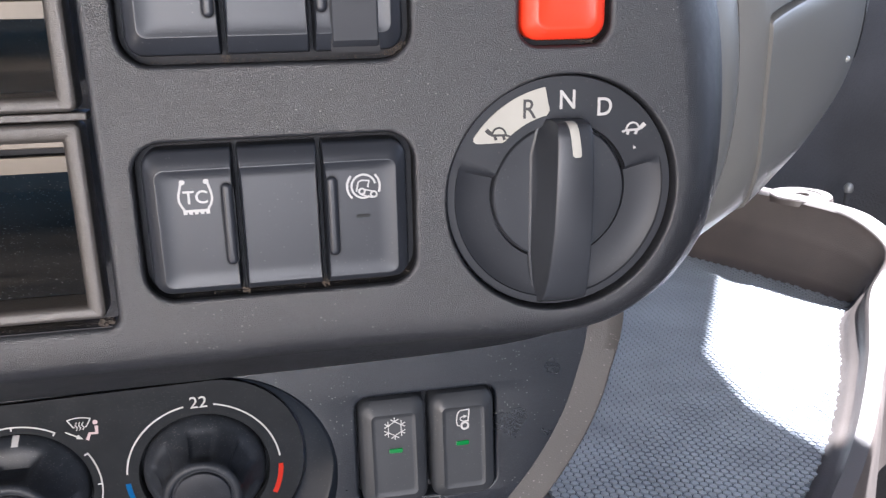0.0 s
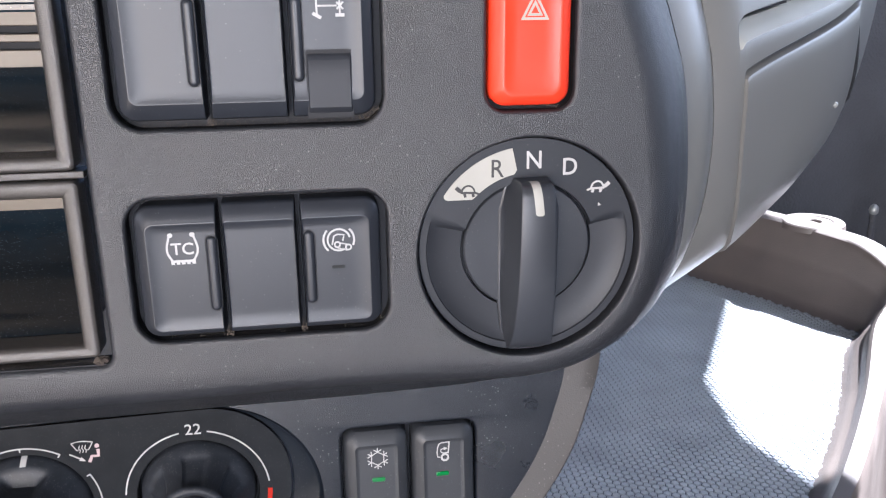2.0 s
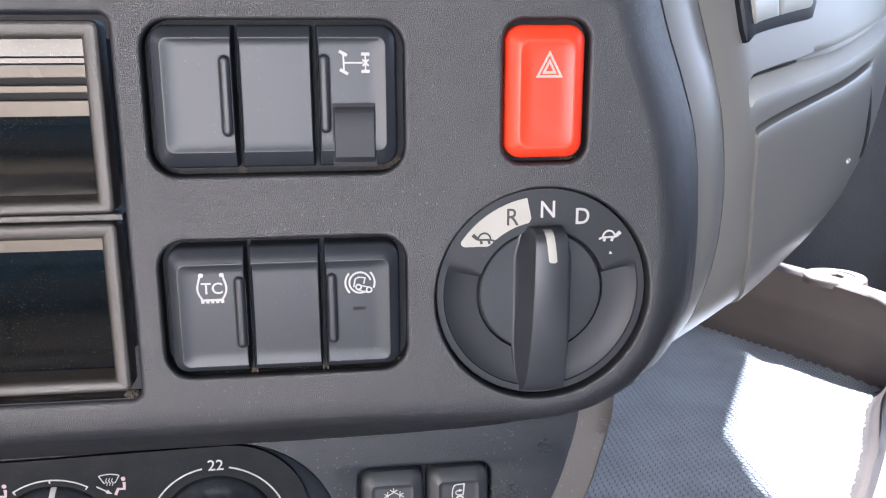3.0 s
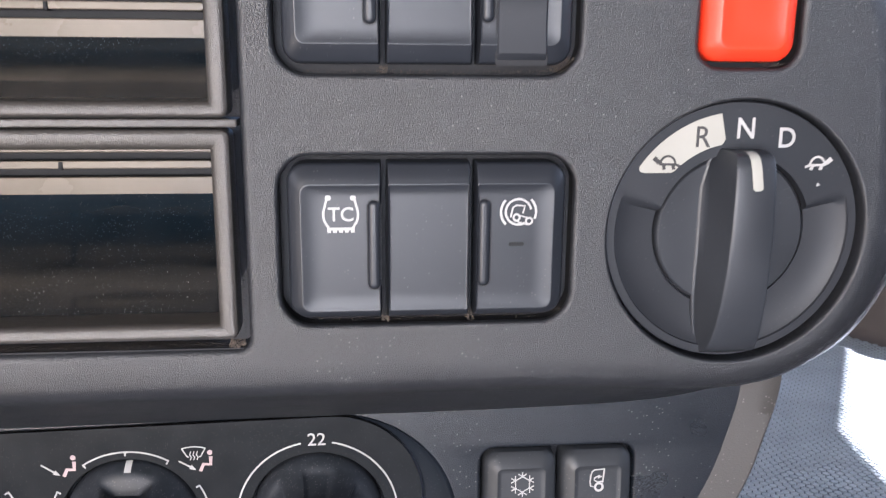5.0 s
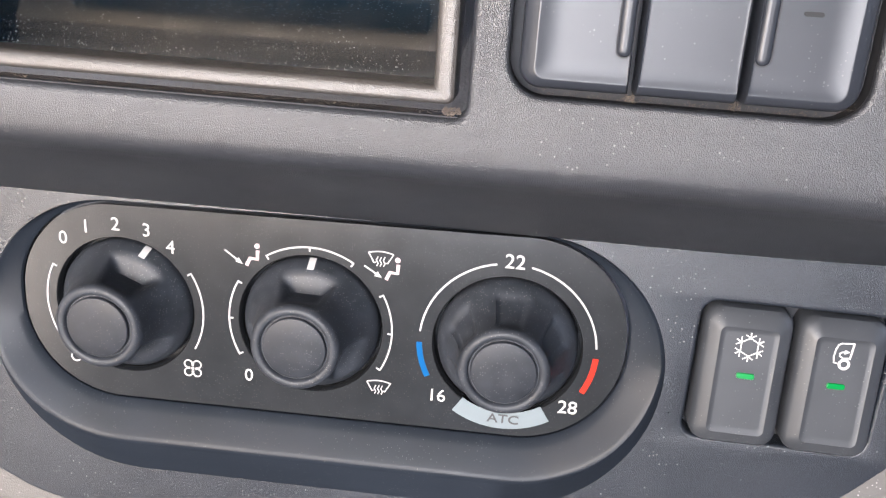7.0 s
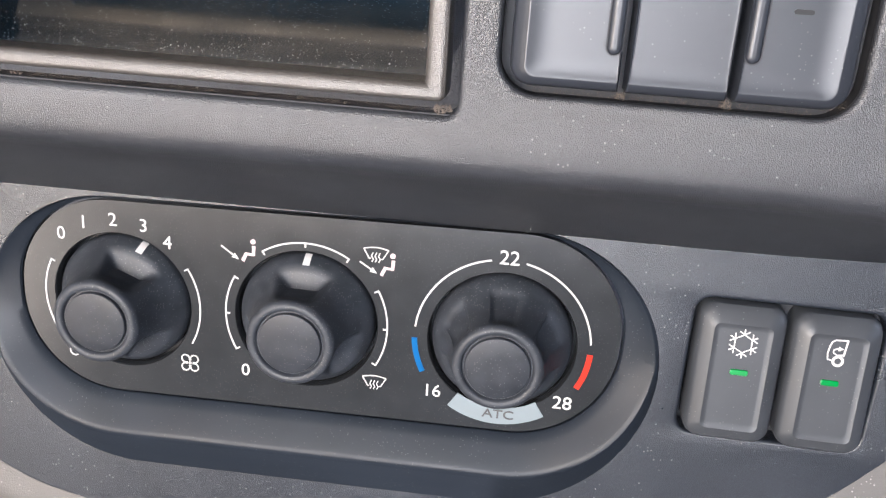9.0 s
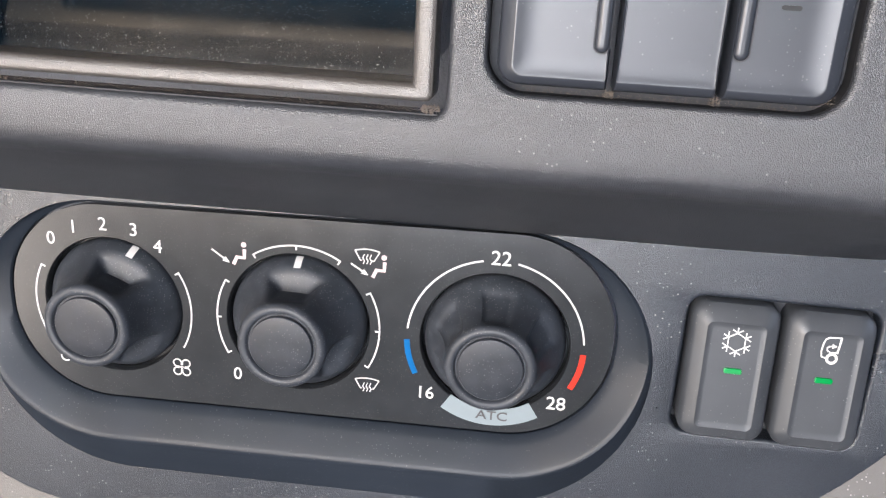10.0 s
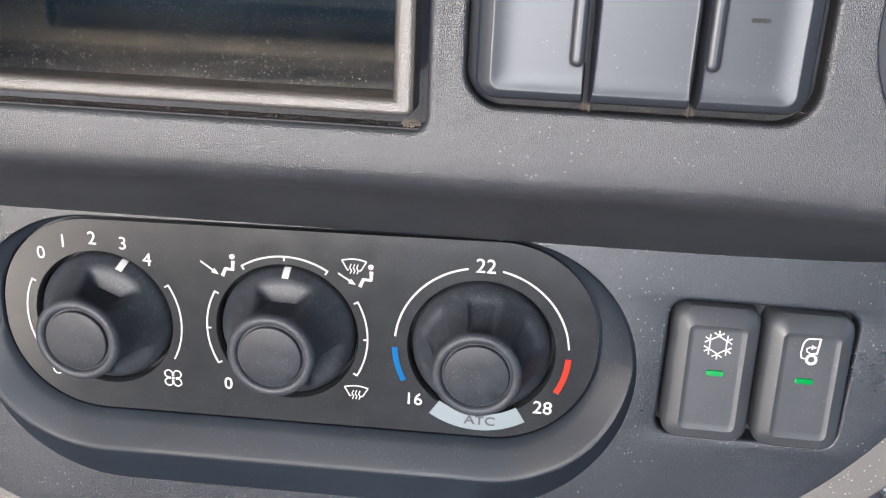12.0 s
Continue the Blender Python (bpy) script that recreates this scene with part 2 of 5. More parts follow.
def slab(loop, y_front, y_back, bevel=0.0):
    """A flat plate with that outline and a small rounded front edge."""
    bm = bmesh.new()
    rings = [lay(loop, y_back)]
    if bevel:
        def shrink(d):
            out = []
            n = len(loop)
            for i, (x, z) in enumerate(loop):
                (ax, az), (bx, bz) = loop[i - 1], loop[(i + 1) % n]
                tx, tz = bx - ax, bz - az
                q = math.hypot(tx, tz) or 1
                out.append((x - d * tz / q, z + d * tx / q))
            return out
        for k in range(5):
            a = radians(90 * k / 4)
            rings.append(lay(shrink(bevel * (1 - math.cos(a))), y_front + bevel * (1 - math.sin(a))))
    else:
        rings.append(lay(loop, y_front))
    loft(bm, rings, cap_last=True)
    return bm


def strip(points, width, y, thick=0.0002):
    """A flat printed line of that width along points in the x-z plane."""
    bm = bmesh.new()
    left, right = [], []
    n = len(points)
    for i, (x, z) in enumerate(points):
        ax, az = points[max(i - 1, 0)]
        bx, bz = points[min(i + 1, n - 1)]
        tx, tz = bx - ax, bz - az
        q = math.hypot(tx, tz) or 1
        left.append((x - tz / q * width / 2, z + tx / q * width / 2))
        right.append((x + tz / q * width / 2, z - tx / q * width / 2))
    rings = [[(l[0], y, l[1]), (r[0], y, r[1]), (r[0], y + thick, r[1]), (l[0], y + thick, l[1])] for l, r in zip(left, right)]
    loft(bm, rings, smooth=False, cap_first=True, cap_last=True)
    return bm


def arc(cx, cz, r, a0, a1, n=24):
    """Points on an arc; degrees from the right, counterclockwise."""
    return [(cx + r * math.cos(radians(a0 + (a1 - a0) * k / n)), cz + r * math.sin(radians(a0 + (a1 - a0) * k / n))) for k in range(n + 1)]


def joined(bms):
    """One bmesh out of several."""
    out = bmesh.new()
    for b in bms:
        me = bpy.data.meshes.new("piece")
        b.to_mesh(me)
        b.free()
        out.from_mesh(me)
        bpy.data.meshes.remove(me)
    return out


def poly(points, y, thick=0.0002):
    bm = bmesh.new()
    loft(bm, [lay(points, y), lay(points, y + thick)], smooth=False, cap_first=True, cap_last=True)
    return bm


def lettering(text, cx, cz, height, y, bold=0.0, squeeze=1.0, thick=0.0001):
    """Printed characters of that cap height, centred at a place of an upright face."""
    cu = bpy.data.curves.new("letters", "FONT")
    cu.body, cu.align_x, cu.resolution_u, cu.extrude, cu.offset = text, "CENTER", 4, 0.0, bold
    tmp = bpy.data.objects.new("letters", cu)
    scene.collection.objects.link(tmp)
    bpy.context.view_layer.update()
    me = bpy.data.meshes.new_from_object(tmp.evaluated_get(bpy.context.evaluated_depsgraph_get()))
    bpy.data.objects.remove(tmp)
    bpy.data.curves.remove(cu)
    xs, ys = [v.co.x for v in me.vertices], [v.co.y for v in me.vertices]
    k = height / (max(ys) - min(ys))
    mx, my = (max(xs) + min(xs)) / 2, (max(ys) + min(ys)) / 2
    bm = bmesh.new()
    bm.from_mesh(me)
    bpy.data.meshes.remove(me)
    for v in bm.verts:
        v.co = (cx + (v.co.x - mx) * k * squeeze, y, cz + (v.co.y - my) * k)
    ext = bmesh.ops.extrude_face_region(bm, geom=bm.faces[:])
    for v in ext["geom"]:
        if isinstance(v, bmesh.types.BMVert):
            v.co.y += thick
    return bm


def smooth_line(pts, n):
    """n points on a smooth line through pts, evenly by segment."""
    p = [Vector(q) for q in pts]
    p = [2 * p[0] - p[1], *p, 2 * p[-1] - p[-2]]
    segs = len(p) - 3
    out = []
    for k in range(n):
        u = k / (n - 1) * segs
        i = min(int(u), segs - 1)
        t = u - i
        a, b, c, d = p[i:i + 4]
        out.append(0.5 * ((2 * b) + (c - a) * t + (2 * a - 5 * b + 4 * c - d) * t * t + (3 * b - a - 3 * c + d) * t ** 3))
    return out


def box(x0, x1, y0, y1, z0, z1, bevel=0.0):
    bm = bmesh.new()
    bmesh.ops.create_cube(bm, size=1, matrix=Matrix.LocRotScale(((x0 + x1) / 2, (y0 + y1) / 2, (z0 + z1) / 2), None, (x1 - x0, y1 - y0, z1 - z0)))
    if bevel:
        bmesh.ops.bevel(bm, geom=bm.edges[:], offset=bevel, segments=3, profile=0.5, affect="EDGES")
    return bm


# ---- the cab round the dashboard ----
X0, X1, Y0, Y1, Z0, Z1 = -0.95, 1.05, -1.35, 0.80, -0.75, 0.95
tagged(part("floor", box(X0 - 0.06, X1 + 0.06, Y0 - 0.06, Y1 + 0.06, Z0 - 0.04, Z0), M_FLOOR), "dark grey rubber floor of a lorry cab, tinted blue for sky light", "floor", kind="structure")
tagged(part("ceiling", box(X0 - 0.06, X1 + 0.06, Y0 - 0.06, Y1 + 0.06, Z1, Z1 + 0.05), M_CAB), "pale grey fabric roof lining of a lorry cab", "ceiling", kind="structure")


def pierced_wall(name, axis, at, thick, outer, holes, label, mat):
    """A wall of the cab with openings right through it."""
    bm = bmesh.new()
    fill_holes(bm, outer, holes, 0.0)
    for hole in holes:
        loft(bm, [lay(hole, 0.0), lay(hole, thick)], smooth=False)
    fill_holes(bm, outer, holes, thick)
    loft(bm, [lay(outer, 0.0), lay(outer, thick)], smooth=False)
    bmesh.ops.remove_doubles(bm, verts=bm.verts[:], dist=1e-5)
    for v in bm.verts:
        u, d, z = v.co
        v.co = (u, at + d, z) if axis == "y" else (at + d, u, z)
    return tagged(part(name, bm, mat), label, "wall", kind="structure")


# Unseen opening; its outline is worked back from the sun patch on the mat.
sun_opening = [(-0.75, 0.12), (0.775, 0.12), (0.775, 0.734), (0.70, 0.731), (0.660, 0.728), (0.646, 0.724), (0.534, 0.830), (0.464, 0.845), (0.401, 0.828), (0.20, 0.76), (-0.75, 0.70)]
side = [(Y0, Z0), (Y1, Z0), (Y1, Z1), (Y0, Z1)]
pierced_wall("wall_driver_side", "x", X0 - 0.06, 0.06, side, [[(-1.25, -0.72), (-0.59, -0.72), (-0.59, 0.0), (-1.25, 0.0)], [(-0.95, 0.20), (-0.15, 0.20), (-0.15, 0.60), (-0.95, 0.60)]], "grey driver side of the cab with its door and window openings", M_CAB)
pierced_wall("wall_passenger_side", "x", X1, 0.06, side, [sun_opening], "dark grey passenger door side of the cab, its opening cut to shape the sunlight", M_CABDARK)
across = [(X0, Z0), (X1, Z0), (X1, Z1), (X0, Z1)]
pierced_wall("wall_front", "y", Y1, 0.06, across, [[(X0 + 0.1, 0.24), (X1 - 0.1, 0.24), (X1 - 0.1, 0.85), (X0 + 0.1, 0.85)]], "front of the cab with the windscreen opening", M_CABDARK)
# Openings added to the unseen rear wall, sized to the fill lamps.
pierced_wall("wall_rear", "y", Y0 - 0.06, 0.06, across, [[(-0.80, -0.33), (-0.35, -0.33), (-0.35, 0.40), (-0.80, 0.40)], [(-0.30, -0.33), (0.15, -0.33), (0.15, 0.40), (-0.30, 0.40)]], "dark grey rear wall of the cab with two openings added for fill lamps", M_CABDARK)

# ---- dashboard: upper centre fascia ----
dash = thing("dashboard", "dark grey grained plastic lorry dashboard around the switches", "dashboard")
KX, KZ = 0.0975, 0.0235                      # middle of the rotary selector
SWX0, SWX1 = -0.0279, 0.0509                 # both switch wells
WELLS = [(-0.0003, 0.0459), (0.0666, 0.1138)]
FLAT_EDGE = [(0.108, 0.0, 0.24), (0.112, 0.0, 0.17), (0.118, 0.0, 0.119), (0.126, 0.0, 0.094), (0.132, 0.0, 0.075), (0.136, 0.0, 0.052), (0.1375, 0.0, 0.028),
             (0.1350, 0.0, 0.009), (0.1265, 0.0, -0.0048), (0.1155, 0.0, -0.0124), (0.100, 0.0, -0.0158), (0.080, 0.0, -0.0146), (0.040, 0.0, -0.0112), (-0.04, 0.0, -0.0110),
             (-0.14, 0.0, -0.0114), (-0.30, 0.0, -0.0118)]
SEAM = [(0.122, 0.030, 0.24), (0.130, 0.030, 0.17), (0.144, 0.030, 0.119), (0.153, 0.030, 0.094), (0.159, 0.030, 0.075), (0.162, 0.030, 0.052), (0.164, 0.035, 0.028),
        (0.163, 0.039, 0.009), (0.157, 0.045, -0.009), (0.147, 0.050, -0.022), (0.133, 0.048, -0.035), (0.105, 0.0465, -0.0435), (0.060, 0.0465, -0.0465), (-0.03, 0.0465, -0.0475),
        (-0.14, 0.0465, -0.0485), (-0.30, 0.0465, -0.0495)]
NS = 121
edge, seam = smooth_line(FLAT_EDGE, NS), smooth_line(SEAM, NS)
LIP = 0.0014


def hole_rings(make, depth, lip=LIP):
    """Rings of a rounded lip that dips into a hole and of its wall; make(d) gives the outline d outside the clear opening."""
    rings = []
    rings.append(lay(make(lip + 0.0006), 0.0))
    for k in range(6):
        a = radians(90 * k / 5)
        rings.append(lay(make(lip * (1 - math.sin(a))), lip * (1 - math.cos(a))))
    rings.append(lay(make(0.0), depth))
    return rings


def well(i, d):
    z0, z1 = WELLS[i]
    return rrect(SWX0 - d, SWX1 + d, z0 - d, z1 + d, 0.0085 + d)


HAZ = (0.0825, 0.1104, 0.0688, 0.1140)
SLOTX0, SLOTX1, SLOTZ0, SLOTZ1 = -0.2285, -0.0368, -0.0068, 0.1154


def fascia():
    bm = bmesh.new()
    makers = [(lambda d: well(0, d), 0.0022), (lambda d: well(1, d), 0.0022),
              (lambda d: rrect(HAZ[0] - d, HAZ[1] + d, HAZ[2] - d, HAZ[3] + d, 0.0062 + d), 0.0022),
              (lambda d: circle(KX, KZ, 0.0370 + 0.6 * d, 96), 0.009),
              (lambda d: rrect(SLOTX0 - d, SLOTX1 + d, SLOTZ0 - d, SLOTZ1 + d, 0.003 + d, 4), 0.009)]
    lips = [LIP, LIP, LIP, LIP, 0.0024]
    outer = [(a.x - 0.02 * (b.x - a.x), a.z - 0.02 * (b.z - a.z)) for a, b in zip(edge, seam)]
    outer += [(-0.30, 0.24)]
    fill_holes(bm, outer, [m(q + 0.0006) for (m, _), q in zip(makers, lips)], 0.0)
    for (m, depth), q in zip(makers, lips):
        loft(bm, hole_rings(m, depth, q))
    right = [(-0.02, 0), (0, 0), (0.14, 0.015), (0.30, 0.07), (0.47, 0.17), (0.63, 0.31), (0.78, 0.50), (0.90, 0.73), (1, 1)]
    under = [(-0.02, 0), (0, 0), (0.15, 0.008), (0.24, 0.032), (0.308, 0.084), (0.352, 0.155), (0.395, 0.24), (0.68, 0.62), (1, 1)]
    rings = []
    for k in range(len(right)):
        ring = []
        for i in range(NS):
            s = i / (NS - 1) * 15
            w = min(max((s - 7.0) / 3.5, 0.0), 1.0)
            w = w * w * (3 - 2 * w)
            f, g = (right[k][n] * (1 - w) + under[k][n] * w for n in (0, 1))
            a, b = edge[i], seam[i]
            ring.append((a.x + (b.x - a.x) * f, b.y * g, a.z + (b.z - a.z) * f))
        rings.append(ring)
    rings.append([(p.x, p.y + 0.012, p.z) for p in seam])
    loft(bm, rings, closed=False)
    bmesh.ops.remove_doubles(bm, verts=bm.verts[:], dist=2e-5)
    return bm


part("centre_fascia", fascia(), M_PANEL, dash, "grained charcoal plastic centre fascia with rounded lower edge")


def well_floor(loop, y, rim=None):
    bm = bmesh.new()
    if rim:
        loft(bm, [lay(loop, rim), lay(loop, y)], smooth=False)
    bm.faces.new([bm.verts.new(p) for p in lay(loop, y)])
    return bm


for i in (0, 1):
    part("switch_well", well_floor(well(i, 0.0002), 0.0075, 0.0019), M_GAP, dash, "dark sunken well behind a row of switches")
part("switch_well", well_floor(rrect(HAZ[0] - 0.0002, HAZ[1] + 0.0002, HAZ[2] - 0.0002, HAZ[3] + 0.0002, 0.0064), 0.0075, 0.0019), M_GAP, dash)
part("dial_well", well_floor(circle(KX, KZ, 0.0375), 0.0088), M_GAP, dash)

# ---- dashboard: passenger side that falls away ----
# Ribs shaped to fit the camera's view; lower ends lie along its rays.
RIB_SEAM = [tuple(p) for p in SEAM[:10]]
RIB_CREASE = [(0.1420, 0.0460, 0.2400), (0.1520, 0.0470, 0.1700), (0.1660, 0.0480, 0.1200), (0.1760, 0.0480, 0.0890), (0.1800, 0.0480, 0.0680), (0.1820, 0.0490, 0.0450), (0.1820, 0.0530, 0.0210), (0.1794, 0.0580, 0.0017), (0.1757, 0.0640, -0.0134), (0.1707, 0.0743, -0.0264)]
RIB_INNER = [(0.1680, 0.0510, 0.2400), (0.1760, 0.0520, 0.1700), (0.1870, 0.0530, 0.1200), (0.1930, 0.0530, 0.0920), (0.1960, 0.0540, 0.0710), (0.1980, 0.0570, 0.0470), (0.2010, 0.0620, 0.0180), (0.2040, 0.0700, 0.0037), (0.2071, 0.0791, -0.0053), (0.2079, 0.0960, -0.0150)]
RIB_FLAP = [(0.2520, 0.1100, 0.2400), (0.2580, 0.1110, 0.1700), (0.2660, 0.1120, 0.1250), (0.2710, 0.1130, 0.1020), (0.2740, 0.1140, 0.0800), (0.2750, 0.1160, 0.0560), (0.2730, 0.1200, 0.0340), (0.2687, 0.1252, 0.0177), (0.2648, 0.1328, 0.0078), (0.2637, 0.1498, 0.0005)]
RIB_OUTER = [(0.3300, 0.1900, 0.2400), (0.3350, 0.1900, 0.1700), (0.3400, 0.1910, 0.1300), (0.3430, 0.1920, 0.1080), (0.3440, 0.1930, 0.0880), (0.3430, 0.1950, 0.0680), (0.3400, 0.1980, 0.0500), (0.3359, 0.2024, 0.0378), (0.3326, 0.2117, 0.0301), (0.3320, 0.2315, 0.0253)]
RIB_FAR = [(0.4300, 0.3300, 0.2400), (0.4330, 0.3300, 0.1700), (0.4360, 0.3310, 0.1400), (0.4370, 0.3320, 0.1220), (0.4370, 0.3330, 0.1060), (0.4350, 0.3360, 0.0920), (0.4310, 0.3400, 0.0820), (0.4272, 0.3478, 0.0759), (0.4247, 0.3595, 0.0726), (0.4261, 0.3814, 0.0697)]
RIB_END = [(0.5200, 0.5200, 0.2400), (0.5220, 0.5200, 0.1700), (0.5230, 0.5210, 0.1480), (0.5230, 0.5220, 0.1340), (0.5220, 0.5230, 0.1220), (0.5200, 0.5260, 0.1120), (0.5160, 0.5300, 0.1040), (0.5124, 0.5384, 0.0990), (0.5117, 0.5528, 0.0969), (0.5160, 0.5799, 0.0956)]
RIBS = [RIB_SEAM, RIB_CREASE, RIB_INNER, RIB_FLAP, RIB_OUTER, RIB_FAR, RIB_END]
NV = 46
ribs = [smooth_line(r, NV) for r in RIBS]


def band(a, b, f0, f1, n):
    """Lines between two ribs from the share f0 to the share f1 of the way."""
    return [[p.lerp(q, f0 + (f1 - f0) * k / (n - 1)) for p, q in zip(a, b)] for k in range(n)]


def skin(lines, lead=0.0, tail=0.0, bulge=0.0):
    bm = bmesh.new()
    n = len(lines)
    rings = []
    if lead:
        rings.append([(p.x, p.y + lead, p.z) for p in lines[0]])
    for k, line in enumerate(lines):
        h = bulge * math.sin(math.pi * k / (n - 1))
        rings.append([(p.x + 0.5 * h, p.y - h, p.z) for p in line])
    if tail:
        rings.append([(p.x, p.y + tail, p.z) for p in lines[-1]])
    loft(bm, rings, closed=False)
    return bm


part("edge_band", skin(band(ribs[0], ribs[1], 0.08, 0.995, 9), 0.010, 0.0014, 0.0024), M_FLANK, dash, "smooth charcoal band beside the fascia seam")


def side_point(u, v):
    """A place on the passenger side: u in ribs from the third, v from the top, in points of a rib."""
    i = min(max(math.floor(u), -1), 3)
    t = u - i
    j = min(int(v), NV - 2)
    w = v - j
    if u < 0:
        p, q, r = (ribs[k][j].lerp(ribs[k][j + 1], w) for k in (1, 2, 3))
        leave = (r - p).normalized() * (q - p).length * 0.85
        enter, f = 2 * (q - p) - leave, 1 + u
        return p * (2 * f ** 3 - 3 * f * f + 1) + enter * (f ** 3 - 2 * f * f + f) + q * (3 * f * f - 2 * f ** 3) + leave * (f ** 3 - f * f)
    a, b, c, d = (ribs[min(max(i + 2 + k, 1), 6)][j].lerp(ribs[min(max(i + 2 + k, 1), 6)][j + 1], w) for k in (-1, 0, 1, 2))
    return 0.5 * ((2 * b) + (c - a) * t + (2 * a - 5 * b + 4 * c - d) * t * t + (3 * b - a - 3 * c + d) * t ** 3)


def side_v(u, z):
    """The v at which the passenger side has that height."""
    lo, hi = 0.0, NV - 1.0
    for _ in range(40):
        mid = (lo + hi) / 2
        if side_point(u, mid).z > z:
            lo = mid
        else:
            hi = mid
    return lo


def side_normal(u, v):
    a = side_point(u + 0.02, v) - side_point(u - 0.02, v)
    b = side_point(u, min(v + 0.4, NV - 1)) - side_point(u, max(v - 0.4, 0))
    n = a.cross(b).normalized()
    return n if n.y < 0 else -n


def side_patch(us, zs, push, depth, lean=0.0):
    """A raised or sunken panel that follows the passenger side; us: its ends, zs: functions of u for its top and bottom."""
    bm = bmesh.new()
    nu, nv = 20, 10
    grid = []
    for i in range(nu + 1):
        u = us[0] + (us[1] - us[0]) * i / nu
        v0, v1 = side_v(u, zs[0](u)), side_v(u, zs[1](u))
        row = []
        for j in range(nv + 1):
            v = v0 + (v1 - v0) * j / nv
            p, n = side_point(u, v), side_normal(u, v)
            e = min(i, nu - i, j, nv - j)
            out = push + lean * (j / nv - 0.5)
            row.append((p + n * (out if e > 0 else out - 0.0010), p + n * depth))
        grid.append(row)
    vs = [[bm.verts.new(q[0]) for q in row] for row in grid]
    for i in range(nu):
        for j in range(nv):
            f = bm.faces.new((vs[i][j], vs[i + 1][j], vs[i + 1][j + 1], vs[i][j + 1]))
            f.smooth = True
    loop = [(i, 0) for i in range(nu)] + [(nu, j) for j in range(nv)] + [(i, nv) for i in range(nu, 0, -1)] + [(0, j) for j in range(nv, 0, -1)]
    back = [bm.verts.new(grid[i][j][1]) for i, j in loop]
    for k in range(len(loop)):
        a, b = loop[k], loop[(k + 1) % len(loop)]
        bm.faces.new((vs[a[0]][a[1]], vs[b[0]][b[1]], back[(k + 1) % len(loop)], back[k]))
    return bm


def flap_top(u):
    return 0.0715 + 0.0185 * u - 0.0030 * (1 - round_end(u, -0.018, 0.05))


def round_end(u, u0, reach):
    """From 0 at u0 to 1 at the distance reach, along a quarter circle."""
    f = min(max((u - u0) / reach, 0.0), 1.0)
    return math.sqrt(f * (2 - f))


def ledge_top(u):
    return 0.0912 + 0.0125 * u + 0.004 * max(0.0, u - 0.45) - 0.0030 * (1 - round_end(u, -0.25, 0.07))


def ledge_low(u):
    return 0.0845 + 0.0137 * u + 0.003 * max(0.0, u - 0.6) + 0.0026 * (1 - round_end(u, -0.25, 0.07))


def step(x, a, b):
    t = min(max((x - a) / (b - a), 0.0), 1.0)
    return t * t * (3 - 2 * t)


def slot_depth(u):
    """How deep the slot is there, and its sloped lower lip, as shares of the full depth."""
    start = step(u, -0.258, -0.246)
    return start * (1 - 0.9 * step(u, 0.25, 0.8)), start * (1 - 0.6 * step(u, 2.2, 2.7))


def passenger_panel():
    """The skin of the passenger side: a slot with a sloped lower lip, and below it a flap set off by a joint."""
    us = [-1.0, -0.985, -0.95, -0.85, -0.7, -0.55, -0.4, -0.30, -0.262, -0.256, -0.250, -0.245, -0.235, -0.22, -0.20, -0.18, -0.15, -0.08, -0.04, -0.022, -0.018, -0.011, -0.004, 0.0, 0.006, 0.014, 0.022, 0.03]
    us += [0.03 + 0.03 * k for k in range(1, 42)] + [1.30 + 0.1 * k for k in range(28)]
    bm = bmesh.new()
    rings = []
    for u in us:
        deep, lip = slot_depth(u)
        flap = step(u, -0.018, -0.004) * (1 - step(u, 1.30, 1.34))
        joint = step(u, -0.022, -0.018) * (1 - step(u, 1.30, 1.34))
        side_gap = step(u, -0.022, -0.018) * (1 - step(u, -0.004, 0.0))
        t, l, f = ledge_top(u), ledge_low(u), flap_top(u)
        stations = [(t + 0.006 + (0.229 - t) * k / 8, 0) for k in range(8, -1, -1)]
        stations += [(t + 0.0034, 0), (t + 0.0030, -0.0006 * deep), (t + 0.0028, -0.0170 * deep), (t + 0.0002, -0.0165 * deep), (t - 0.0004, -0.0085 * lip)]
        stations += [(t + (l - t) * k / 4, (-0.0085 + 0.0080 * k / 4) * lip) for k in (1, 2, 3)] + [(l, -0.0002 * lip), (l - 0.0008, 0)]
        stations += [((l + f) / 2, 0), (f + 0.0022, 0), (f + 0.0020, -0.0040 * joint), (f + 0.0004, -0.0040 * joint), (f + 0.0002, -0.0006 * joint + 0.0002 * flap), (f - 0.0006, 0.0010 * flap), (f - 0.0018, 0.0014 * flap)]
        low = side_point(u, NV - 1).z
        end = low + 0.004 + 0.004 * flap
        for k in range(1, 13):
            stations.append((f - 0.0018 + (end - f + 0.0018) * k / 12, 0.0014 * flap - 0.0030 * side_gap))
        stations.append((low + 0.0005, 0))
        ring = []
        for z, d in stations:
            v = side_v(u, z)
            ring.append(side_point(u, v) + side_normal(u, v) * d + Vector((0, 0.0014 if u < -0.99 else 0.0, 0)))
        rings.append(ring)
    loft(bm, rings, closed=False)
    return bm


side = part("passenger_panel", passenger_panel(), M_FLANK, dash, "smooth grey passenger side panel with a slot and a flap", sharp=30)


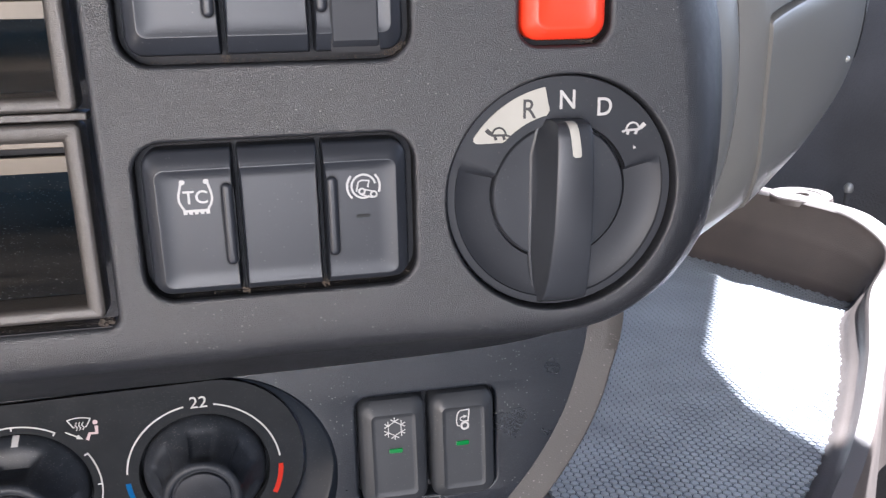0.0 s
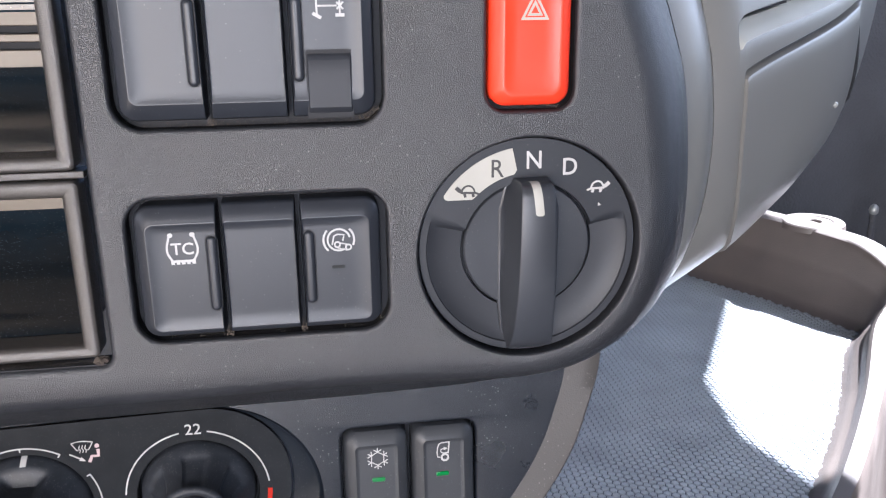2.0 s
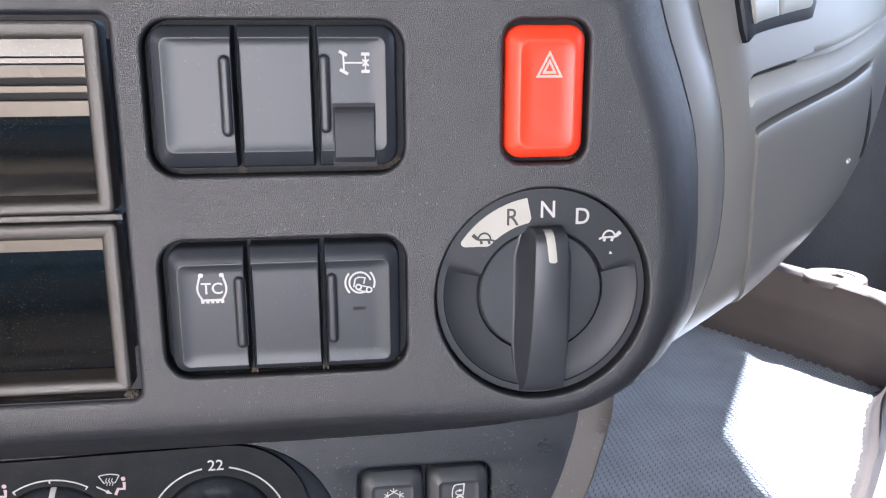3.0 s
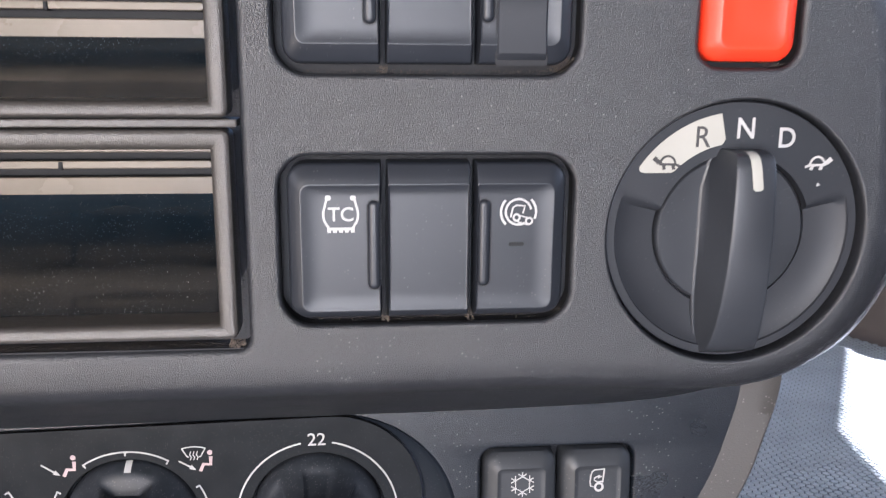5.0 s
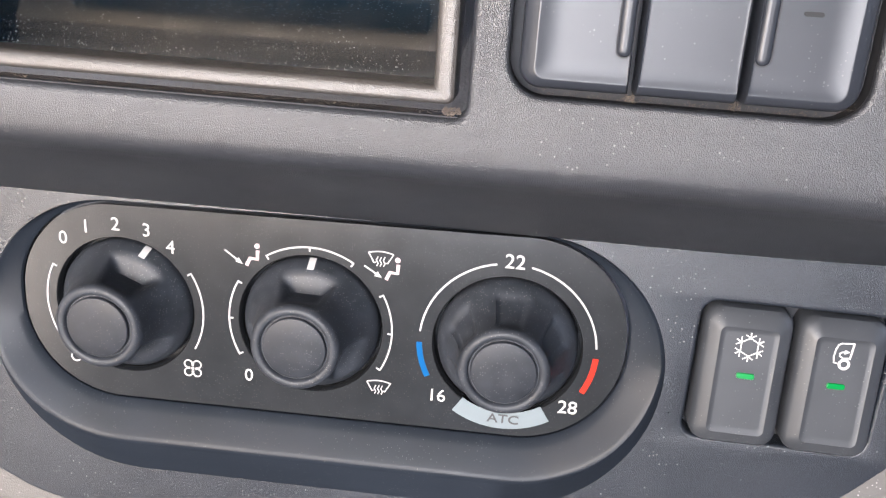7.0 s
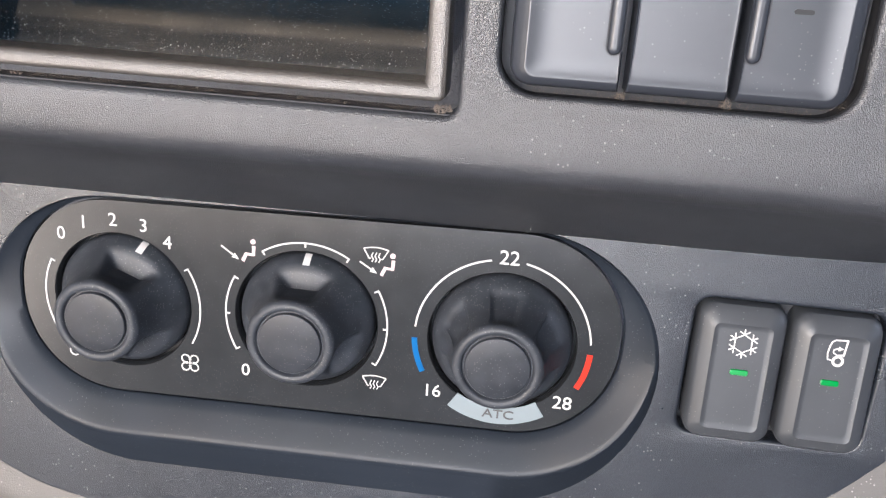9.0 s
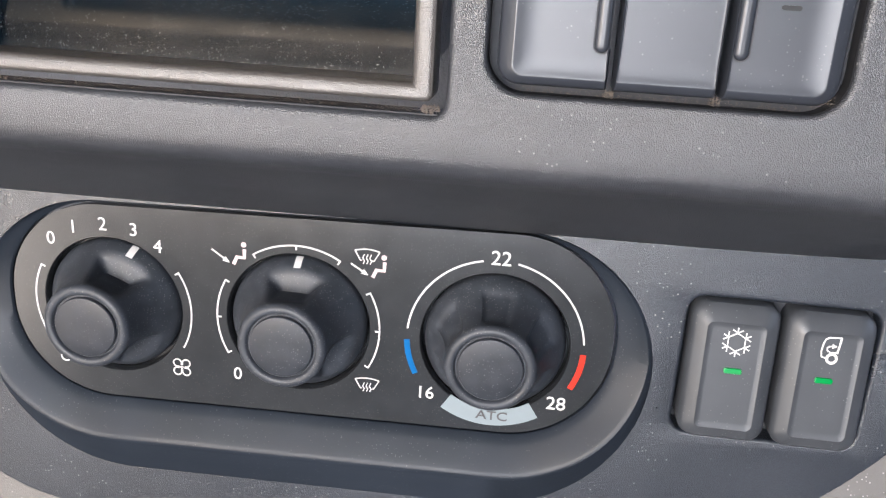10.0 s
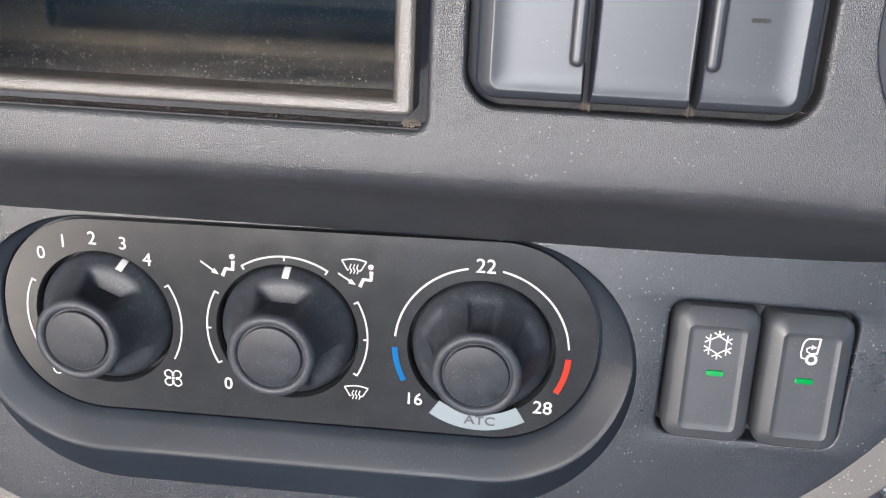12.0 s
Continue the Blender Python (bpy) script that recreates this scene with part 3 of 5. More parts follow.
def side_strip(us, front, back):
    """A solid strip that follows the passenger side; front(u): its face as heights and distances out of the skin; back: its depth."""
    bm = bmesh.new()
    rings = []
    for u in us:
        face = front(u)
        loop = face + [(face[-1][0], face[-1][1] - back), (face[0][0], face[0][1] - back)]
        ring = []
        for z, d in loop:
            v = side_v(u, z)
            ring.append(side_point(u, v) + side_normal(u, v) * d)
        rings.append(ring)
    loft(bm, rings, cap_first=True, cap_last=True)
    return bm


def ledge_face(u):
    t, l = ledge_top(u), ledge_low(u)
    lip = slot_depth(u)[1]
    return [(t - 0.0002 + (l - t) * k / 5, (-0.0085 + 0.0080 * k / 5) * lip + 0.0008) for k in range(6)]


def slot_face(u):
    t = ledge_top(u)
    return [(t + 0.0028, -0.0130 * slot_depth(u)[0]), (t + 0.0001, -0.0130 * slot_depth(u)[0])]


LEDGE_US = [-0.232, -0.215, -0.20, -0.18, -0.14, -0.08] + [0.05 * k for k in range(0, 49)]
# Dark lining put in for shade, as the carved slot alone stays bright.
part("slot", side_strip([u for u in LEDGE_US if u < 0.56], slot_face, 0.003), M_GAP, side, "dark lining that stands for shade in the narrow slot")
part("ledge", side_strip(LEDGE_US, ledge_face, 0.002), M_LEDGE, side, "sloped lip under the slot, coloured pale for light from above")
# Dark strips stand for the shade in the flap's joints.
part("gap", side_patch((-0.012, 1.29), (lambda u: flap_top(u) + 0.0020, lambda u: flap_top(u) + 0.0004), -0.0022, -0.006), M_GAP, side, "dark strip for the shade in the joint above the flap")
part("gap", side_patch((1.28, 1.53), (lambda u: 0.0925 - 0.168 * (u - 1.28), lambda u: 0.0870 - 0.168 * (u - 1.28)), 0.0012, -0.001), M_GAP, side, "raised dark strip for the shade of the upright joint beside the flap")

# ---- lower centre console ----
LOWER_Y = 0.0465
PLATE_MID, PLATE_RISE = -0.084, 0.022       # the heater panel rises a little to the passenger side


def stadium(ds, db=None, dt=None):
    """The heater faceplate's outline, wider by ds at its ends, db below and dt above."""
    db = ds if db is None else db
    dt = min(ds, 0.0016) if dt is None else dt
    low, top = 0.0325 + 0.5 * (ds + db), 0.0318 + ds
    loop = rrect(-0.1822 - ds, 0.0138 + ds, -0.1177 - db, -0.0499 + dt, (low, top, top, low), 18)
    return [(x, z + PLATE_RISE * (x - PLATE_MID)) for x, z in loop]


BEZEL_ENDS, BEZEL_FOOT = 0.0122, 0.0262
OUT_EDGE = [(0.1255, LOWER_Y, -0.030), (0.125, LOWER_Y, -0.044), (0.1215, LOWER_Y, -0.060), (0.1165, LOWER_Y, -0.076), (0.1075, LOWER_Y, -0.094), (0.0945, LOWER_Y, -0.112), (0.0760, LOWER_Y, -0.130), (0.045, LOWER_Y, -0.149), (0.0, LOWER_Y, -0.164),
            (-0.06, LOWER_Y, -0.1715), (-0.12, LOWER_Y, -0.1705), (-0.174, LOWER_Y, -0.162), (-0.197, LOWER_Y, -0.153), (-0.24, LOWER_Y, -0.130), (-0.28, LOWER_Y, -0.095)]
out_edge = smooth_line(OUT_EDGE, 91)
PUSH = (0.0337, 0.0885, -0.1070, -0.0617)


def lower_console():
    bm = bmesh.new()
    outer = [(p.x, p.z) for p in out_edge]
    outer += [(-0.30, -0.060), (-0.30, -0.030)]
    ring = stadium(BEZEL_ENDS, BEZEL_FOOT)
    push = lambda d: rrect(PUSH[0] - d, PUSH[1] + d, PUSH[2] - d, PUSH[3] + d, 0.005 + d)
    fill_holes(bm, outer, [ring, push(0.0012)], LOWER_Y)
    rings = []
    for k in range(5):
        a = radians(90 * k / 4)
        rings.append(lay(push(0.0012 * (1 - math.sin(a))), LOWER_Y + 0.0012 * (1 - math.cos(a))))
    rings.append(lay(push(0.0), LOWER_Y + 0.008))
    loft(bm, rings)
    bmesh.ops.remove_doubles(bm, verts=bm.verts[:], dist=2e-5)
    return bm


part("lower_console", lower_console(), M_LOWER, dash, "grained charcoal lower console set back under the fascia")
part("switch_well", well_floor(rrect(PUSH[0], PUSH[1], PUSH[2], PUSH[3], 0.005), LOWER_Y + 0.0075), M_GAP, dash)


def edge_trim():
    bm = bmesh.new()
    rows = []
    outs = smooth_line([(0.1405, 0.0455, -0.0265), (0.1395, 0.0450, -0.044), (0.1355, 0.0445, -0.060), (0.1310, 0.0445, -0.076), (0.1225, 0.0445, -0.094), (0.1085, 0.0445, -0.115), (0.089, 0.0445, -0.134), (0.055, 0.0445, -0.161), (0.004, 0.0445, -0.179),
                        (-0.06, 0.0445, -0.187), (-0.123, 0.0445, -0.186), (-0.179, 0.0445, -0.177), (-0.205, 0.0445, -0.166), (-0.251, 0.0445, -0.141), (-0.293, 0.0445, -0.104)], 91)
    for a, b in zip(out_edge, outs):
        m = a.lerp(b, 0.5)
        rows.append([(a.x, a.y + 0.004, a.z), (a.x, a.y - 0.0001, a.z), (a.x + (b.x - a.x) * 0.10, a.y - 0.0003, a.z + (b.z - a.z) * 0.10), (m.x, m.y - 0.0002, m.z), (b.x - (b.x - a.x) * 0.10, b.y, b.z - (b.z - a.z) * 0.10), (b.x - (b.x - a.x) * 0.04, b.y + 0.0004, b.z - (b.z - a.z) * 0.04), (b.x, b.y + 0.0018, b.z), (b.x + 0.001, b.y + 0.005, b.z), (b.x + 0.001, b.y + 0.12, b.z)])
    loft(bm, rows, closed=False)
    return bm


part("edge_trim", edge_trim(), M_TRIM, dash, "taupe grained edge strip along the lower console")

# ---- storage slots ----


def floor_rise(y):
    """How far the liner's floor has curved up at that depth."""
    return 0.0165 * max(0.0, (y - 0.030) / 0.086) ** 3


def storage_slot(z0, z1):
    """An open storage compartment of the size of a car radio: grained frame and glossy liner with a ribbed back."""
    t = thing("storage_slot", "empty open storage slot with grained charcoal frame and glossy black liner", "storage slot", "storage slots in the fascia")
    x0, x1 = SLOTX0 + 0.0018, SLOTX1 - 0.0028
    w = 0.0053
    o = lambda d: rrect(x0 + d, x1 - d, z0 + d * 0.80, z1 - d, max(0.0022 - d, 0.0004), 3)
    rings = [lay(o(0.0), 0.0088), lay(o(0.0), 0.0012), lay(o(0.0003), 0.0005), lay(o(0.0009), 0.0001), lay(o(0.0016), 0.0), lay(o(w - 0.0016), 0.0004), lay(o(w - 0.0007), 0.0009),
             lay(o(w - 0.0002), 0.0018), lay(o(w), 0.0030), lay(o(w), 0.0120)]
    bm = bmesh.new()
    loft(bm, rings)
    part("frame", bm, M_SLOT, t, "charcoal grained plastic frame")
    a0, a1, c0, c1, back = x0 + w, x1 - w, z0 + w * 0.80, z1 - w, 0.116
    prof = [(0.0115, c0)] + [(y, c0 + floor_rise(y)) for y in (0.030 + 0.086 * k / 18 for k in range(19))] + [(back, c1)]
    bm = bmesh.new()
    loft(bm, [[(x, y, z) for x in (a0, a1)] for y, z in prof[:-1]], closed=False)
    loft(bm, [[(x, y, c1) for x in (a0, a1)] for y in (0.0115, back)], closed=False, smooth=False)
    for x in (a0, a1):
        bm.faces.new([bm.verts.new((x, y, z)) for y, z in prof + [(0.0115, c1)]])
    part("liner", bm, M_LINER, t, "glossy black inner liner with dust on its floor")
    zc, top = c0 + 0.0279, c0 + 0.0379
    pill = lambda d: rrect(a0 + 0.020 - d, a1 - 0.016 + d, zc - 0.0047 - d, zc + 0.0047 + d, 0.0046 + d, 6)
    bm = bmesh.new()
    outer = [(a0, c0 + 0.0165), (a1, c0 + 0.0165), (a1, top), (a0, top)]
    fill_holes(bm, outer, [pill(0.0004)], back)
    loft(bm, [lay(pill(0.0004), back), lay(pill(0.0), back + 0.0006)])
    # The groove is coloured dark to stand for the shade inside it.
    gb = bmesh.new()
    loft(gb, [lay(pill(0.0), back + 0.0005), lay(pill(-0.0001), back + 0.005), lay(pill(-0.0031), back + 0.005), lay(pill(-0.0031), back + 0.0008)])
    part("groove", gb, M_GAP, t, "long groove in the back panel, coloured dark for shade")
    loft(bm, [lay(pill(-0.0031), back + 0.0010), lay(pill(-0.0032), back + 0.0004), lay(pill(-0.0035), back + 0.0002)], cap_last=True)
    part("nub", box(-0.1219, -0.1203, back - 0.0004, back + 0.003, zc - 0.0021, zc + 0.0012, 0.0003), M_GAP, t, "small dark clip on the rib")
    hood = [(back, top), (back - 0.004, top + 0.0002), (back - 0.0046, top + 0.0010), (back - 0.0046, top + 0.0030), (back - 0.0040, top + 0.0038), (back - 0.0040, c1)]
    hb = bmesh.new()
    loft(hb, [[(x, y, z) for x in (a0, a1)] for y, z in hood], closed=False, smooth=False)
    part("upper_strip", hb, M_LINER, t, "dark moulded strip above the back panel")
    part("back_panel", bm, M_BACKWALL, t, "satin back panel with a long sunken rib")
    return t


# Dark layer over the joint's bright floor, for both dust and shade.
part("slot_joint", box(SLOTX0 + 0.002, SLOTX1 - 0.0005, 0.0016, 0.0090, SLOTZ0 - 0.0002, SLOTZ0 + 0.0003, 0.0001), M_GAP, dash, "dark strip for dust and shade in the joint below the storage slots")
storage_slot(-0.0037, 0.0526)
storage_slot(0.0556, 0.1136)
part("divider", box(SLOTX0 + 0.002, SLOTX1 - 0.001, 0.0018, 0.009, 0.0530, 0.0552, 0.0004), M_SLOT, dash, "thin bar between the two storage slots")

# ---- switches ----
FACE = -0.0012


def pill_ridge(x0, x1, z0, z1, y, height):
    bm = bmesh.new()
    rings = []
    r = (x1 - x0) / 2
    for k in range(6):
        a = radians(90 * k / 5)
        d = r * 0.8 * (1 - math.cos(a))
        rings.append(lay(rrect(x0 + d, x1 - d, z0 + d, z1 - d, max(r - d, 0.0002), 5), y - height * math.sin(a)))
    loft(bm, rings, cap_last=True)
    return bm


def rocker(x0, x1, z0, z1, left, right, label, group, ridge=None, category="switch", bands=(0.0056, 0.0024)):
    """A rocker switch cap; left, right: whether that end is the rounded end of the row; bands: heights of the sloped bands above and below the face."""
    t = thing("rocker_switch", label, category, group)
    rad = lambda q: (q if right else 0.0005, q if right else 0.0005, q if left else 0.0005, q if left else 0.0005)
    bt, bl = bands
    rows = [(0.0, 0.0, 0.0, 0.0, 0.0074, 0.0050), (0.0, 0.0, 0.0, 0.0, 0.0012, 0.0050), (0.0003, 0.0003, 0.0003, 0.0003, 0.0002, 0.0047), (0.0009, 0.0003, 0.0009, 0.0008, -0.0007, 0.0043),
            (0.0030, 0.0004, bt - 0.0007, bl - 0.0005, -0.0016, 0.0027), (0.0032, 0.0004, bt - 0.0004, bl - 0.0003, -0.00172, 0.0026), (0.0034, 0.0005, bt - 0.0001, bl - 0.0001, -0.00185, 0.0025), (0.0037, 0.0005, bt + 0.0002, bl + 0.0002, -0.0018, 0.0023),
            ]
    for k in range(1, 7):
        f = k / 6
        rows.append((0.0037 + 0.0052 * f, 0.0005 + 0.0003 * f, bt + 0.0001 + 0.0030 * f, bl + 0.0001 + 0.0045 * f, -0.0018 + (FACE + 0.0018) * (1 - (1 - f) ** 2), 0.0023))
    bm = bmesh.new()
    rings = []
    for end, mid, top, low, y, q in rows:
        il, ir = (end if left else mid), (end if right else mid)
        rings.append(lay(rrect(x0 + il, x1 - ir, z0 + low, z1 - top, rad(q), 6), y))
    loft(bm, rings, cap_last=True)
    part("rocker", bm, M_SWITCH, t, sharp=50)
    if ridge:
        a, b, c, d = ridge
        part("ridge", pill_ridge(*ridge, FACE + 0.0002, 0.0012), M_SWITCH, t, "raised grip ridge")
        # Flat dark plate in place of the shade in a groove round the ridge.
        part("ridge_outline", poly(rrect(a - 0.0003, b + 0.0003, c - 0.0003, d + 0.0003, 0.0019, 5), FACE - 0.00008), M_GAP, t, "thin flat dark outline for the shaded groove round the ridge")
    return t


ROWS_Z = [(0.0019, 0.0441), (0.0692, 0.1123)]
XS = [(-0.0256, -0.0010), (0.0004, 0.0226), (0.0240, 0.0485)]
LOWER_G, UPPER_G = "lower row of rocker switches", "upper row of rocker switches"
PRINT = FACE - 0.0002

tc_switch = rocker(*XS[0], *ROWS_Z[0], True, False, "charcoal rocker switch with white traction control tyre sign", LOWER_G, (-0.0047, -0.0014, 0.0102, 0.0343))
rocker(*XS[1], *ROWS_Z[0], False, False, "blank charcoal filler between two rocker switches", LOWER_G, category="blank cover")
brake_switch = rocker(*XS[2], *ROWS_Z[0], False, True, "charcoal rocker switch with white engine brake sign and unlit lamp", LOWER_G, (0.0247, 0.0280, 0.0106, 0.0344))
rocker(*XS[0], *ROWS_Z[1], True, False, "blank charcoal rocker switch with raised grip ridge", UPPER_G, (-0.0052, -0.0019, 0.0790, 0.1034), bands=(0.0038, 0.0050))
rocker(*XS[1], *ROWS_Z[1], False, False, "blank charcoal filler between two rocker switches", UPPER_G, category="blank cover", bands=(0.0038, 0.0050))
diff_switch = rocker(*XS[2], *ROWS_Z[1], False, True, "charcoal rocker switch with white differential lock sign and lock tab", UPPER_G, (0.0246, 0.0279, 0.0797, 0.1036), bands=(0.0038, 0.0050))


def tyre_sign(cx, cz):
    k = 0.001
    pieces = []
    for s in (-1, 1):
        line = smooth_line([(cx + s * 3.4 * k, 0, cz + 4.6 * k), (cx + s * 4.0 * k, 0, cz + 2.6 * k), (cx + s * 4.5 * k, 0, cz + 0.4 * k), (cx + s * 4.3 * k, 0, cz - 1.6 * k), (cx + s * 3.2 * k, 0, cz - 3.6 * k)], 17)
        pieces.append(strip([(p.x, p.z) for p in line], 0.62 * k, PRINT))
        pieces.append(poly(rrect(cx + s * 3.25 * k - 0.75 * k, cx + s * 3.25 * k + 0.75 * k, cz + 3.7 * k, cz + 5.0 * k, 0.0005, 3), PRINT - 0.00002))
    pieces.append(strip([(cx - 3.6 * k, cz - 3.9 * k), (cx + 3.6 * k, cz - 3.9 * k)], 0.75 * k, PRINT - 0.00004))
    for i in range(5):
        x = cx + (-3.1 + 1.55 * i) * k
        pieces.append(poly([(x - 0.5 * k, cz - 4.9 * k), (x + 0.5 * k, cz - 4.9 * k), (x + 0.5 * k, cz - 4.2 * k), (x - 0.5 * k, cz - 4.2 * k)], PRINT - 0.00006))
    return joined(pieces)


part("tyre_sign", tyre_sign(-0.0117, 0.0307), M_WHITE, tc_switch, "white printed tyre outline")
part("letters", lettering("TC", -0.0117, 0.0307, 0.0038, PRINT, 0.012), M_WHITE, tc_switch, "white printed letters TC")


def brake_sign(cx, cz):
    k = 0.001
    at = lambda x, z: (cx + x * k, cz + z * k)
    p = [strip(arc(cx, cz, 3.45 * k, 12, 300, 40), 0.58 * k, PRINT), strip(arc(cx, cz, 4.75 * k, 138, 225, 16), 0.62 * k, PRINT), strip(arc(cx, cz, 4.75 * k, -24, 45, 14), 0.62 * k, PRINT)]
    p.append(strip([at(-2.1, -1.5), at(-1.5, 1.3), at(-0.5, 1.8), at(1.7, 1.6), at(1.2, -0.4)], 0.45 * k, PRINT - 0.00003))
    for x, z in ((-0.5, -1.5), (2.9, -2.5)):
        p.append(strip(arc(*at(x, z), 0.85 * k, 0, 360, 20), 0.5 * k, PRINT - 0.00006))
    p.append(strip([at(0.3, -1.0), at(2.7, -1.6)], 0.36 * k, PRINT - 0.00009))
    p.append(strip([at(-0.9, -2.4), at(2.5, -3.5)], 0.36 * k, PRINT - 0.00009))
    return joined(p)


part("brake_sign", brake_sign(0.0355, 0.0309), M_WHITE, brake_switch, "white printed brake disc sign")
part("indicator_lamp", poly(rrect(0.0330, 0.0372, 0.0216, 0.0226, 0.0005, 3), PRINT), M_DARKLENS, brake_switch, "small unlit indicator lamp")


def axle_sign(cx, cz):
    k = 0.001
    at = lambda x, z: (cx + x * k, cz + z * k)
    p = [strip([at(-3.2, -2.7), at(-3.3, 2.6)], 0.55 * k, PRINT), strip([at(-3.1, 0), at(2.6, 0)], 0.5 * k, PRINT - 0.00003), strip([at(3.4, -2.7), at(3.4, 2.7)], 0.5 * k, PRINT)]
    for a, b in ((at(-4.6, 3.5), at(-2.2, 2.2)), (at(-4.4, -2.0), at(-2.0, -3.4))):
        p.append(strip([a, b], 0.95 * k, PRINT - 0.00005))
    for z in (2.6, -2.6):
        p.append(strip([at(2.1, z), at(4.7, z)], 0.95 * k, PRINT - 0.00005))
    for s in (1, -1):
        p.append(strip([at(2.5, -1.0 * s), at(4.4, 1.0 * s)], 0.55 * k, PRINT - 0.00007 - 0.00003 * s))
    return joined(p)


part("axle_sign", axle_sign(0.0355, 0.1010), M_WHITE, diff_switch, "white printed axle sign")
bm = bmesh.new()
TABX = (0.0287, 0.0415)
prof = [(0.0012, 0.0884), (-0.0008, 0.0880), (-0.0022, 0.0868), (-0.0026, 0.0858), (-0.0020, 0.0838), (-0.0018, 0.0800), (-0.0021, 0.0760), (-0.0026, 0.0722), (-0.0016, 0.0706), (0.0008, 0.0694)]
loft(bm, [[(TABX[0], 0.0014, z), (TABX[0], y + 0.0004, z), (TABX[0] + 0.0004, y, z), (TABX[1] - 0.0004, y, z), (TABX[1], y + 0.0004, z), (TABX[1], 0.0014, z)] for y, z in prof], closed=False, cap_first=True, cap_last=True)
part("lock_tab", bm, M_DIAL, diff_switch, "grained sliding lock tab")
# No hollow is cut; a dark plate stands for its shade.
part("tab_shade", poly(rrect(TABX[0] - 0.0004, TABX[1] + 0.0004, 0.0690, 0.0888, 0.0008, 3), FACE - 0.0001), M_GAP, diff_switch, "flat dark plate for the shaded hollow behind the lock tab")

# hazard switch
hazard = thing("hazard_switch", "glossy bright red hazard light switch in a rounded well", "switch")
HX0, HX1, HZ0, HZ1 = 0.0834, 0.1089, 0.0704, 0.1124
rows = [(0.0, 0.0, 0.0, 0.0, 0.0072, 0.0052), (0.0, 0.0, 0.0, 0.0, 0.0018, 0.0052), (0.0004, 0.0004, 0.0004, 0.0004, 0.0008, 0.0050), (0.0012, 0.0012, 0.0012, 0.0010, 0.0000, 0.0046),
        (0.0024, 0.0022, 0.0026, 0.0020, -0.0010, 0.0040), (0.0038, 0.0033, 0.0042, 0.0030, -0.00175, 0.0034), (0.0041, 0.0036, 0.0048, 0.0034, -0.00185, 0.0032)]
for k in range(1, 8):
    f = k / 7
    rows.append((0.0041 + 0.0042 * f, 0.0036 + 0.0052 * f, 0.0048 + 0.0050 * f, 0.0034 + 0.0060 * f, -0.00185 + (FACE + 0.00185) * (1 - (1 - f) ** 2), 0.0032 + 0.0008 * f))
bm = bmesh.new()
loft(bm, [lay(rrect(HX0 + l, HX1 - r, HZ0 + b, HZ1 - t, q, 7), y) for l, r, t, b, y, q in rows], cap_last=True)
part("button", bm, M_RED, hazard)


def triangle_ring(cx, cz, w, h, t):
    """A triangle outline, w wide and h high, with lines t thick."""
    bm = bmesh.new()
    pts = [(cx - w / 2, cz - h / 2), (cx + w / 2, cz - h / 2), (cx, cz + h / 2)]
    gx, gz = cx, cz - h / 6
    k = 1 - t * 3 / h
    inner = [(gx + (x - gx) * k, gz + (z - gz) * k) for x, z in pts]
    rings = [lay(pts, PRINT + 0.0003), lay(pts, PRINT), lay(inner, PRINT), lay(inner, PRINT + 0.0003)]
    loft(bm, rings, smooth=False)
    return bm


part("warning_triangle", joined([triangle_ring(0.0969, 0.1003, 0.0088, 0.0084, 0.00075), triangle_ring(0.0969, 0.0996, 0.0048, 0.0046, 0.00075)]), M_CREAM, hazard, "white printed double triangle")

# ---- rotary gear selector ----
selector = thing("gear_selector", "charcoal rotary gear selector dial turned to N", "gear selector")
DY = 0.0034


def dial_plate():
    """A round plate: flat label field above, a dished finger hollow below with a step at each end."""
    bm = bmesh.new()
    n = 144
    rs = [0.0366, 0.0366, 0.0362, 0.0340, 0.0337, 0.0322, 0.0300, 0.0275, 0.0250, 0.0223, 0.0220]
    rings = []
    for k, r in enumerate(rs):
        ring = []
        for i in range(n):
            a = 360 * i / n
            d = min(abs(a - 17), abs(a - 163))
            low = 1.0 if (a > 163 or a < 17) else 0.0
            if d < 1.6:
                inside = low
                t = d / 1.6
                low = 0.5 + 0.5 * t if inside else 0.5 - 0.5 * t
                low = low * low * (3 - 2 * low)
            flat = [0.006, 0.0042, DY, DY, DY, DY, DY, DY, DY, DY, 0.0058][k]
            dish = [0.006, 0.0042, DY, DY, DY + 0.0006, DY + 0.0014, DY + 0.0021, DY + 0.0026, DY + 0.0029, DY + 0.0031, 0.0078][k]
            y = flat + (dish - flat) * low
            ring.append((KX + r * math.cos(radians(a)), y, KZ + r * math.sin(radians(a))))
        rings.append(ring)
    loft(bm, rings)
    return bm


part("dial_plate", dial_plate(), M_DIAL, selector, "satin charcoal dial plate", sharp=35)
bm = bmesh.new()
loft(bm, [lay(circle(KX, KZ, 0.0214, 72), 0.0086), lay(circle(KX, KZ, 0.0214, 72), 0.0058), lay(circle(KX, KZ, 0.0212, 72), 0.0053), lay(circle(KX, KZ, 0.0208, 72), 0.0050), lay(circle(KX, KZ, 0.0201, 72), 0.0050), lay(circle(KX, KZ, 0.0160, 72), 0.0051)], cap_last=True)
knob = part("knob", bm, M_KNOB, selector, "black round turning knob")


